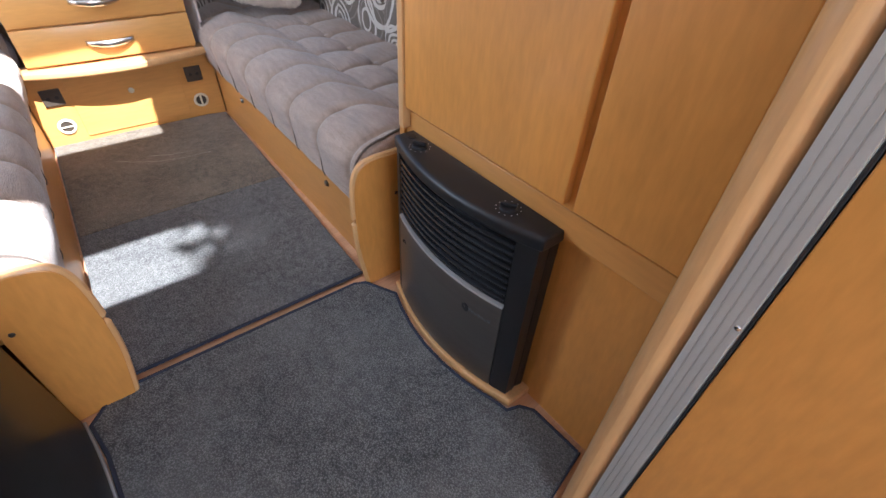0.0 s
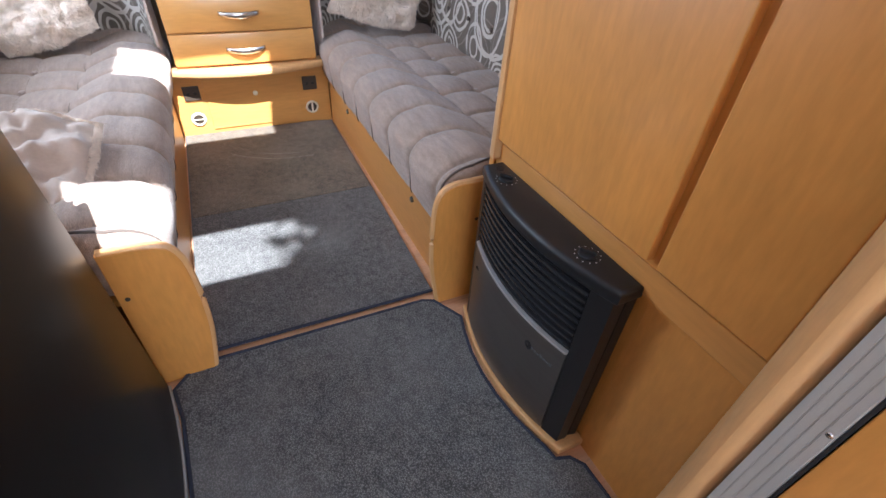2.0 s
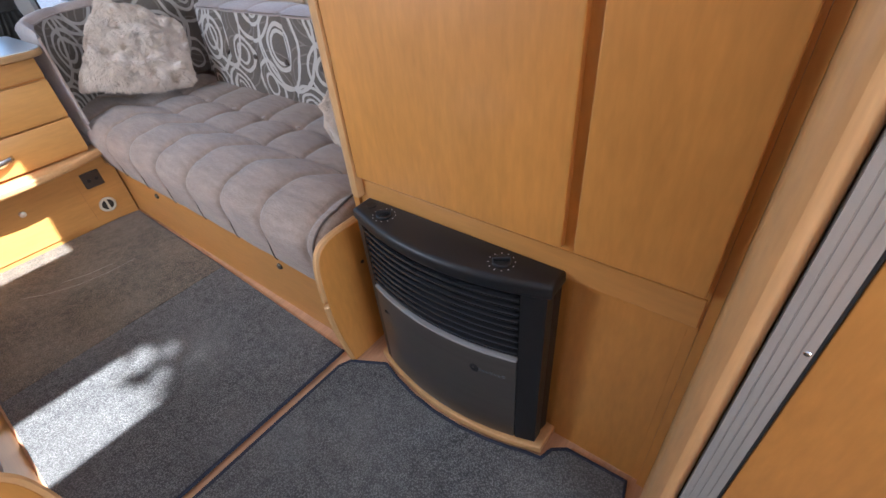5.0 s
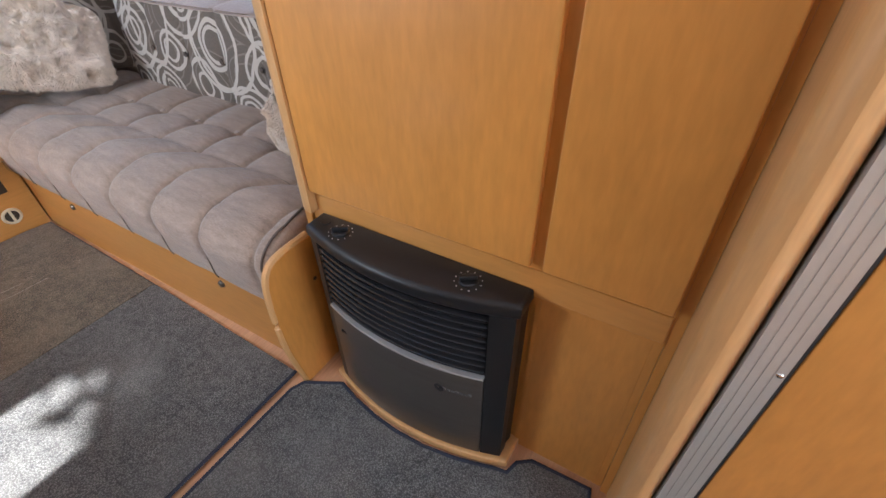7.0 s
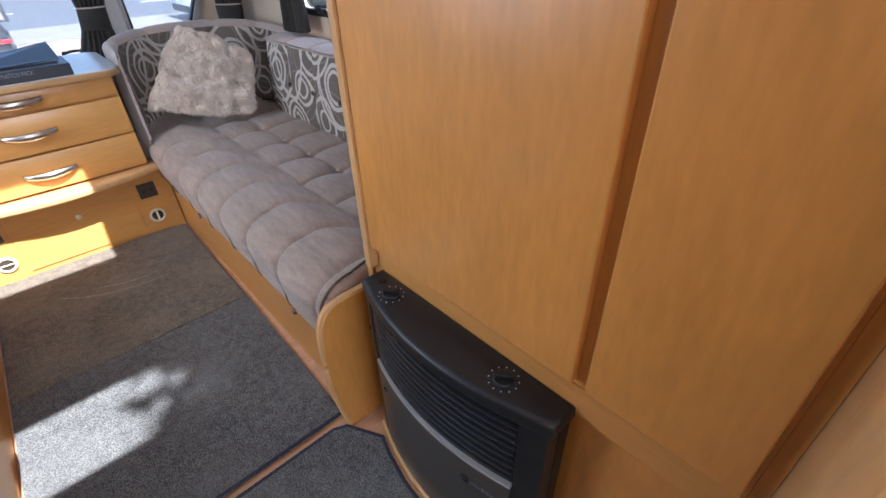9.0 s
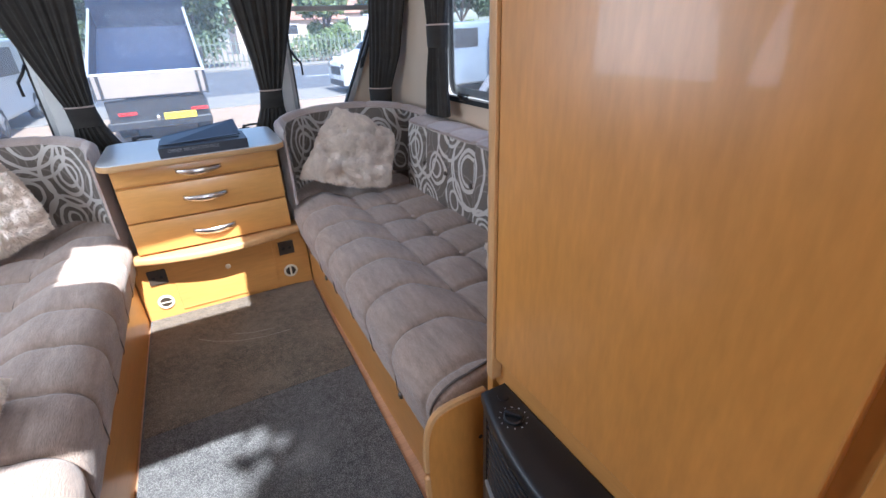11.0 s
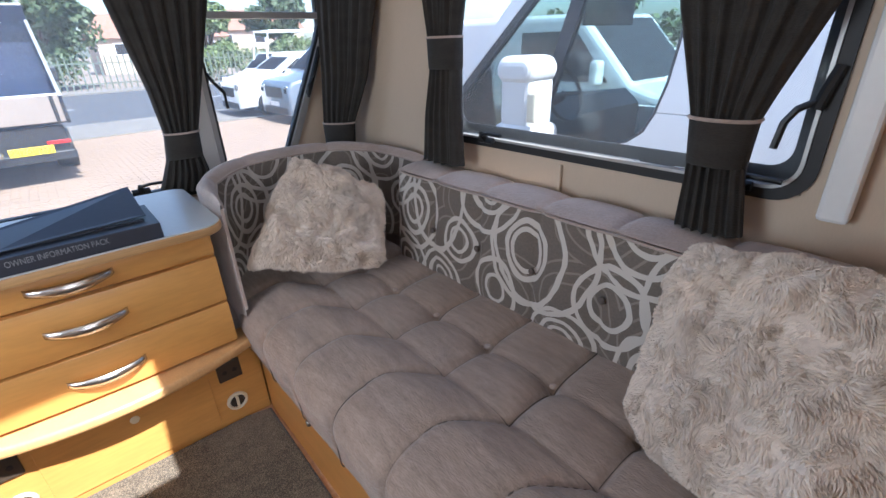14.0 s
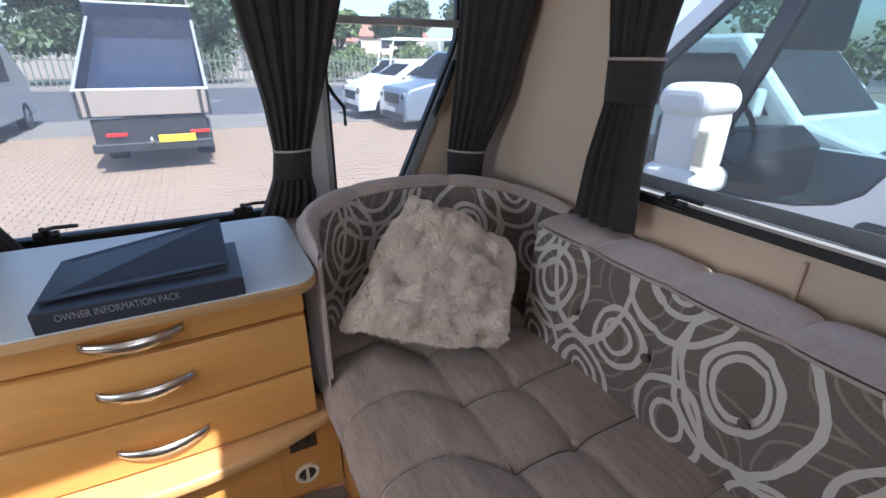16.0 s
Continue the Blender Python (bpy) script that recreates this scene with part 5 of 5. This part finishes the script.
TW = TX1 - TX0
part("bed_floor", bed_box(0, TW, 0.03, BL, -0.05, 0.0), M_NAVY, tk, "worn navy steel bed floor")
for u0 in (0, TW - 0.035):
    part("side_board", bed_box(u0, u0 + 0.035, 0.03, BL, 0.0, 0.36), M_NAVY, tk)
    part("side_cap", bed_box(u0 - 0.006, u0 + 0.042, 0.03, BL, 0.36, 0.385), M_ALU, tk, "bright worn top edge")
part("headboard", bed_box(0, TW, BL - 0.05, BL, 0.0, 0.62), M_NAVY, tk)
part("headboard_rail", bed_box(0.0, TW, BL - 0.045, BL, 0.62, 0.645), M_ALU, tk)
part("rear_frame", join(bed_box(0.02, 0.06, BL - 0.04, BL, 0.64, 1.05), bed_box(TW - 0.06, TW - 0.02, BL - 0.04, BL, 0.64, 1.05), bed_box(0.0, TW, BL - 0.04, BL, 1.05, 1.09)), M_ALU, tk, "ladder rack bar behind the cab")
tg = part("tailgate", box(TX0 + 0.03, TX1 - 0.03, TY - 0.05, TY, TZ - 0.01, TZ + 0.36, 0.008), M_TAN, tk, "dusty pale alloy tailgate")
part("tail_cap", box(TX0 + 0.02, TX1 - 0.02, TY - 0.055, TY + 0.005, TZ + 0.361, TZ + 0.385, 0.004), M_WHITEP, tg, "bright top edge")
for x in (TX0 + 0.13, TX1 - 0.13, TX0 + 0.02, TX1 - 0.02):
    part("strap", box(x - 0.025, x + 0.025, TY - 0.066, TY - 0.051, TZ - 0.03, TZ + 0.36, 0.004), M_DARK, tg, "dark hinge strap")
part("chassis", join(box(TX0 + 0.3, TX1 - 0.3, TY + 0.1, 14.8, -0.12, 0.10, 0.02), box(TX0 + 0.1, TX1 - 0.1, TY + 0.02, TY + 0.14, -0.16, 0.30, 0.02)), M_DARK, tk)
part("bumper", box(TX0 + 0.05, TX1 - 0.05, TY - 0.02, TY + 0.06, -0.20, -0.06, 0.02), M_DARK, tk)
for x in (TX0 + 0.40, TX1 - 0.22):
    part("rear_light", box(x - 0.14, x + 0.14, TY - 0.035, TY - 0.021, 0.045, 0.10, 0.006), M_RED, tk, "red rear light")
part("tow_ball", join(cyl((-0.55, TY - 0.02, -0.05), (-0.55, TY - 0.14, -0.03), 0.03), disc((-0.55, TY - 0.14, -0.05), (0, 0, 1), [(0.02, 0), (0.035, 0.03), (0.035, 0.05), (0.02, 0.08)], 14)), M_STEEL, tk, "steel tow ball")
npl = part("number_plate", box(-0.46, 0.06, TY - 0.04, TY - 0.025, -0.075, 0.04, 0.006), M_YELLOW, tk, "yellow rear number plate")
words("plate_text", "GR04 VMT", 0.1, pose(-0.2, TY - 0.041, -0.018, 90, 0, 0), M_DARK, npl, 0.001, 0.46)
for x in (TX0 + 0.18, TX1 - 0.18):
    wheel((x, 11.2, GZ + 0.33), (1, 0, 0), 0.33, 0.3, tk)
    wheel((x, 14.0, GZ + 0.33), (1, 0, 0), 0.33, 0.22, tk)
part("cab", box(TX0 + 0.02, TX1 - 0.02, 13.2, 15.0, -0.1, 1.45, 0.12), M_NAVY, tk)
for s, x in ((-1, TX0 - 0.12), (1, TX1 + 0.12)):
    part("mirror", box(x - 0.1, x + 0.1, 13.9, 13.98, 0.75, 1.05, 0.03), M_DARK, tk)


# ---------------------------------------------------------------- parked vehicles
def car(x, y, length, width, profile, glass, paint, label, category, lamps):
    """A vehicle whose nose points towards -x; profile is (along, up) in metres."""
    root = thing("van" if category == "van" else "car", label, category, x + length / 2, y, GZ)
    part("body", prism([(x + a, GZ + h) for a, h in profile], "y", y - width / 2, y + width / 2, 0.09, 3), paint, root, smooth="angle")
    for side in (-1, 1):
        yy = y + side * (width / 2 + 0.002)
        part("side_window", prism([(x + a, GZ + h) for a, h in glass], "y", yy - 0.004, yy + 0.004), M_DARK, root, "dark side glass")
        for a in (0.18, 0.80):
            wheel((x + length * a, y + side * (width / 2 - 0.08), GZ + 0.33), (0, side, 0), 0.33, 0.2, root)
    (a0, h0), (a1, h1) = lamps["screen"]
    n = Vector((h1 - h0, 0, -(a1 - a0))).normalized() * -0.012
    bm = bmesh.new()
    vs = [bm.verts.new((x + a + n.x * -1 - 0.012, y + q * width, GZ + h + 0.012)) for a, h, q in ((a0, h0, -0.42), (a0, h0, 0.42), (a1, h1, 0.36), (a1, h1, -0.36))]
    bm.faces.new(vs)
    bmesh.ops.solidify(bm, geom=bm.faces[:], thickness=0.01)
    part("windscreen", bm, M_DARK, root, "dark windscreen")
    part("grille", box(x - 0.012, x + 0.06, y - width * 0.28, y + width * 0.28, GZ + lamps["grille"][0], GZ + lamps["grille"][1], 0.015), M_DARK, root, "black grille")
    part("lower_grille", box(x - 0.010, x + 0.06, y - width * 0.40, y + width * 0.40, GZ + 0.22, GZ + 0.40, 0.015), M_DARK, root)
    for side in (-1, 1):
        q = y + side * width * 0.39
        part("headlight", box(x + 0.0, x + 0.22, q - 0.13, q + 0.105, GZ + lamps["light"][0], GZ + lamps["light"][1], 0.03), M_STEEL, root, "clear headlight")
        part("door_mirror", box(x + lamps["mirror"] - 0.06, x + lamps["mirror"] + 0.06, y + side * (width / 2 + 0.12) - 0.09, y + side * (width / 2 + 0.12) + 0.09, GZ + lamps["mh"], GZ + lamps["mh"] + 0.18, 0.03), paint, root)
    part("plate", box(x - 0.018, x - 0.004, y - 0.26, y + 0.26, GZ + 0.42, GZ + 0.53), M_WHITEP, root, "white front number plate")
    return root


suv = [(0.0, 0.25), (0.0, 0.72), (0.10, 0.92), (0.95, 1.08), (1.75, 1.55), (2.3, 1.62), (4.1, 1.60), (4.45, 1.05), (4.45, 0.3)]
car(4.35, 15.3, 4.45, 1.85, suv, [(1.25, 1.10), (1.85, 1.50), (3.9, 1.50), (4.1, 1.12)], M_VAN, "white compact car parked beside a grey van", "car", {"screen": ((1.05, 1.12), (1.72, 1.53)), "grille": (0.55, 0.80), "light": (0.72, 0.90), "mirror": 1.45, "mh": 1.05})
vanp = [(0.0, 0.22), (0.0, 0.85), (0.12, 1.02), (0.85, 1.18), (1.75, 1.90), (4.9, 1.95), (4.95, 0.3)]
car(4.75, 12.9, 4.95, 1.9, vanp, [(1.2, 1.25), (1.75, 1.75), (2.9, 1.75), (2.9, 1.25)], M_VGREY, "slate grey panel van parked nose out", "van", {"screen": ((0.92, 1.25), (1.68, 1.84)), "grille": (0.62, 0.88), "light": (0.72, 0.92), "mirror": 1.35, "mh": 1.2})
rk = thing("ladder_rack", "white tubular ladder rack on a parked pickup", "rack", 7.6, 18.5, GZ)
for y in (18.0, 19.3):
    part("hoop", tube([(6.6, y, GZ + 0.8), (6.9, y, GZ + 2.35), (9.4, y, GZ + 2.35), (9.6, y, GZ + 0.8)], 0.035), M_WHITEP, rk)
for x in (6.9, 8.0, 9.3):
    part("cross_tube", cyl((x, 18.0, GZ + 2.35), (x, 19.3, GZ + 2.35), 0.03), M_WHITEP, rk)
pickup = [(0.0, 0.25), (0.0, 0.8), (0.9, 1.05), (1.6, 1.65), (2.9, 1.65), (3.0, 1.0), (4.9, 1.0), (4.9, 0.3)]
car(5.4, 18.65, 4.9, 1.9, pickup, [(1.1, 1.12), (1.65, 1.55), (2.8, 1.55), (2.85, 1.12)], M_VAN, "white pickup parked behind the other cars", "car", {"screen": ((1.0, 1.12), (1.55, 1.6)), "grille": (0.55, 0.80), "light": (0.72, 0.90), "mirror": 1.35, "mh": 1.1})

sv = thing("van", "silver people carrier parked beside the tipper, rear end", "van", -3.8, 14.5, GZ)
part("body", prism([(11.9, GZ + 0.28), (11.84, GZ + 0.70), (11.92, GZ + 1.05), (12.2, GZ + 1.85), (12.5, GZ + 1.95), (16, GZ + 1.95), (16.9, GZ + 1.2), (17, GZ + 0.3)], "x", -4.55, -2.62, 0.09, 3), M_SILVER, sv)
part("rear_window", prism([(11.905, GZ + 1.12), (12.12, GZ + 1.74), (12.14, GZ + 1.74), (11.93, GZ + 1.12)], "x", -4.3, -2.87), M_DARK, sv, "dark rear glass")
part("side_window", box(-2.622, -2.612, 12.4, 15.5, GZ + 1.15, GZ + 1.75, 0.003), M_DARK, sv)
part("rear_light", box(-2.80, -2.61, 11.845, 12.02, GZ + 0.80, GZ + 1.16, 0.02), M_RED, sv, "red rear light")
part("reflector", box(-2.92, -2.66, 11.828, 11.85, GZ + 0.46, GZ + 0.51, 0.005), M_RED, sv)
for y in (12.9, 16.0):
    wheel((-2.72, y, GZ + 0.33), (1, 0, 0), 0.33, 0.2, sv)

sv.location.x -= 0.95

# ---------------------------------------------------------------- tall white van close to the side window
VX = 2.40
wv = thing("van", "large white panel van parked close beside the caravan", "van", VX + 1, 1, GZ)
low = [(2.98, 0.62), (2.55, 0.625), (2.30, 0.635), (2.10, 0.66), (1.97, 0.70), (1.89, 0.76), (1.84, 0.86)]
rear = [(1.80, 1.0), (1.77, 1.2), (1.755, 1.4), (1.76, 1.70)]
part("door_skin", prism([(3.72, -0.2), (3.72, 0.60), (3.3, 0.615)] + low + [(1.615, 0.86), (1.63, -0.2)], "x", VX, VX + 0.06, 0.006), M_VAN, wv, "white cab door")
part("door_frame", prism([(1.615, 0.862)] + [(1.84, 0.862)] + rear + [(1.60, 1.70)], "x", VX, VX + 0.06, 0.004), M_VAN, wv)
part("load_side", box(VX, VX + 0.05, -4.2, 1.607, -0.2, 1.98, 0.006), M_VAN, wv, "plain white load side")
part("roof", box(VX, VX + 2.0, -4.2, 2.45, 1.98, 2.06, 0.03), M_VAN, wv)
part("door_top", box(VX, VX + 0.06, 1.60, 2.45, 1.702, 1.978, 0.006), M_VAN, wv)
part("sill", box(VX + 0.01, VX + 0.07, -4.2, 3.75, -0.36, -0.203, 0.01), M_DARK, wv)
part("windscreen_pillar", prism([(3.74, 0.62), (3.62, 0.62), (2.36, 1.72), (2.36, 1.83)], "x", VX, VX + 0.09, 0.006), M_VAN, wv, "sloping white pillar")
part("window_rubber", prism([(3.60, 0.625), (3.52, 0.625), (2.33, 1.70), (2.40, 1.70)], "x", VX + 0.004, VX + 0.05), M_DARK, wv)
part("quarter_bar", prism([(2.66, 0.64), (2.58, 0.64), (2.20, 1.70), (2.29, 1.70)], "x", VX + 0.006, VX + 0.05), M_DARK, wv, "black upright bar by the quarter light")
part("bottom_rubber", tube([(VX + 0.012, y, z) for y, z in [(3.55, 0.625), (2.98, 0.628)] + low + rear], 0.014, 6), M_DARK, wv, "black window rubber")
gl = part("side_glass", prism([(3.60, 0.61), (2.30, 0.62), (1.95, 0.68), (1.83, 0.85), (1.76, 1.1), (1.74, 1.72), (2.34, 1.72)], "x", VX + 0.02, VX + 0.026), M_CARGLASS, wv, "green-tinted side glass")
gl.visible_shadow = False
hn = part("handle_cup", prism(rounded(1.70, 1.88, 0.535, 0.665, 0.04), "x", VX - 0.008, VX + 0.01, 0.003), M_DARK, wv, "black recessed handle")
part("handle_grip", box(VX - 0.024, VX - 0.009, 1.76, 1.82, 0.56, 0.655, 0.006), M_BLACK, hn)
part("door_gap", box(VX - 0.0015, VX + 0.004, 1.606, 1.616, -0.2, 1.70), M_DARK, wv)
part("side_strip", box(VX - 0.012, VX - 0.001, -3.9, 1.2, 0.30, 0.36, 0.004), M_DARK, wv)
mr = part("door_mirror", prism(rounded(2.27, 2.50, 0.74, 1.05, 0.06), "x", 2.09, 2.31, 0.04, 3), M_COVER, wv, "large white mirror cover")
part("mirror_cap", prism(rounded(2.25, 2.52, 0.995, 1.14, 0.07), "x", 2.07, 2.32, 0.05, 4), M_COVER, mr)
part("mirror_foot", prism(rounded(2.23, 2.53, 0.66, 0.78, 0.05), "x", 2.06, 2.33, 0.05, 4), M_COVER, mr)
part("mirror_lamp", box(2.065, 2.10, 2.215, 2.275, 0.80, 0.96, 0.012), M_AMBER, mr, "ribbed pale indicator lens")
mr.location.y += 0.12
part("mirror_arm", box(2.30, 2.42, 2.66, 2.80, 0.74, 0.98, 0.03), M_DARK, wv)
part("bonnet", prism([(3.75, -0.2), (3.75, 0.62), (4.3, 0.45), (4.65, 0.2), (4.7, -0.2)], "x", VX, VX + 1.95, 0.06), M_VAN, wv)
part("dashboard", prism([(3.4, 0.45), (3.35, 0.74), (3.0, 0.78), (2.85, 0.66), (2.85, 0.3)], "x", VX + 0.1, VX + 1.85, 0.02), M_DARK, wv)
part("inner_floor", box(VX + 0.07, VX + 1.9, 1.3, 3.7, -0.2, 0.15), M_DARK, wv)
for x in (VX + 0.45, VX + 1.4):
    st = part("seat", box(x - 0.24, x + 0.24, 1.9, 2.4, 0.15, 0.40, 0.06), M_DARK, wv, "dark cab seat")
    part("seat_back", box(x - 0.23, x + 0.23, 1.78, 1.93, 0.38, 1.02, 0.06), M_DARK, st)
    part("head_rest", box(x - 0.12, x + 0.12, 1.78, 1.90, 1.05, 1.25, 0.04), M_DARK, st)
ring = [Vector((VX + 0.48 + 0.19 * math.cos(a), 2.72 + 0.07 * math.sin(a), 0.86 + 0.17 * math.sin(a))) for a in [2 * PI * k / 28 for k in range(29)]]
part("steering_wheel", join(tube(ring, 0.016, 6), tube([ring[0], Vector((VX + 0.48, 2.72, 0.86)), ring[14]], 0.014), cyl((VX + 0.48, 2.72, 0.86), (VX + 0.48, 2.95, 0.72), 0.03)), M_BLACK, wv, "black steering wheel")
part("far_side", box(VX + 1.92, VX + 1.97, -4.2, 1.6, -0.2, 1.98), M_VAN, wv)
part("bulkhead", box(VX + 0.07, VX + 1.9, 1.30, 1.34, 0.0, 1.95), M_DARK, wv)
part("far_door", box(VX + 1.92, VX + 1.97, 1.6, 3.72, -0.2, 0.62, 0.01), M_VAN, wv)
part("sun_visor", box(VX + 0.2, VX + 0.75, 2.42, 2.45, 1.28, 1.60, 0.01), M_DARK, wv, "dark sun visor")
for y in (3.9, -2.6):
    wheel((VX + 0.15, y, GZ + 0.35), (1, 0, 0), 0.35, 0.22, wv)


def white_van(x, y, turn, label):
    """A plain white van: nose along its own -y."""
    root = thing("van", label, "van", 0, 0, 0)
    part("body", prism([(-2.4, 0.3), (-2.4, 0.95), (-1.5, 1.2), (-0.7, 2.05), (2.6, 2.1), (2.6, 0.3)], "x", -0.95, 0.95, 0.09, 3), M_VAN, root)
    for s in (-1, 1):
        part("side_window", prism([(-1.2, 1.22), (-0.66, 1.85), (0.25, 1.85), (0.25, 1.22)], "x", s * 0.952 - 0.004, s * 0.952 + 0.004), M_DARK, root, "dark cab glass")
        part("door_mirror", box(s * 1.08 - 0.1, s * 1.08 + 0.1, -1.15, -1.03, 1.2, 1.5, 0.04), M_VAN, root)
        part("headlight", box(s * 0.75 - 0.15, s * 0.75 + 0.15, -2.41, -2.2, 0.85, 1.02, 0.03), M_STEEL, root)
        for yy in (-1.6, 1.7):
            wheel((s * 0.86, yy, 0.33), (1, 0, 0), 0.33, 0.2, root)
    part("windscreen", prism([(-1.47, 1.25), (-0.76, 2.0), (-0.72, 1.98), (-1.43, 1.24)], "x", -0.82, 0.82), M_DARK, root, "dark windscreen")
    root.matrix_basis = pose(x, y, GZ, 0, 0, turn)
    return root


white_van(6.6, 5.2, 0, "white van parked beyond the large van")
white_van(9.6, 9.2, 15, "white van parked further along the row")
white_van(9.4, 6.5, 0, "white van parked at the end of the row")

# ---------------------------------------------------------------- block paving
pv = tagged(new("paving"), "pinkish-buff block paving laid in staggered rows", "pavement", kind="structure")
BX, BY = 0.205, 0.105
one = box(-0.098, 0.098, -0.048, 0.048, -0.02, 0.0)
me = bpy.data.meshes.new("block")
one.to_mesh(me)
one.free()
me.materials.append(M_PAVE)
vs, fs = [], []
rnd = random.Random(77)
for r in range(110):
    y = 2.95 + r * BY
    for c in range(-24, 40):
        x = c * BX + (BX / 2 if r % 2 else 0)
        if r < 15 and -1.6 < x < 2.5:
            ob = new("block", me)
            ob.location = (x, y, GZ + rnd.uniform(-0.002, 0.002))
            ob.parent = pv
            continue
        z = GZ + rnd.uniform(-0.002, 0.002)
        k = len(vs)
        vs += [(x - 0.098, y - 0.048, z), (x + 0.098, y - 0.048, z), (x + 0.098, y + 0.048, z), (x - 0.098, y + 0.048, z)]
        vs += [(a, b, GZ - 0.02) for a, b, _ in vs[k:k + 4]]
        fs += [(k, k + 1, k + 2, k + 3), (k, k + 4, k + 5, k + 1), (k + 1, k + 5, k + 6, k + 2), (k + 2, k + 6, k + 7, k + 3), (k + 3, k + 7, k + 4, k)]
me2 = bpy.data.meshes.new("blocks_beyond")
me2.from_pydata(vs, [], fs)
me2.materials.append(M_PAVE)
ob = tagged(new("blocks_beyond", me2), "pinkish-buff paving blocks", kind="stuff")
ob.parent = pv
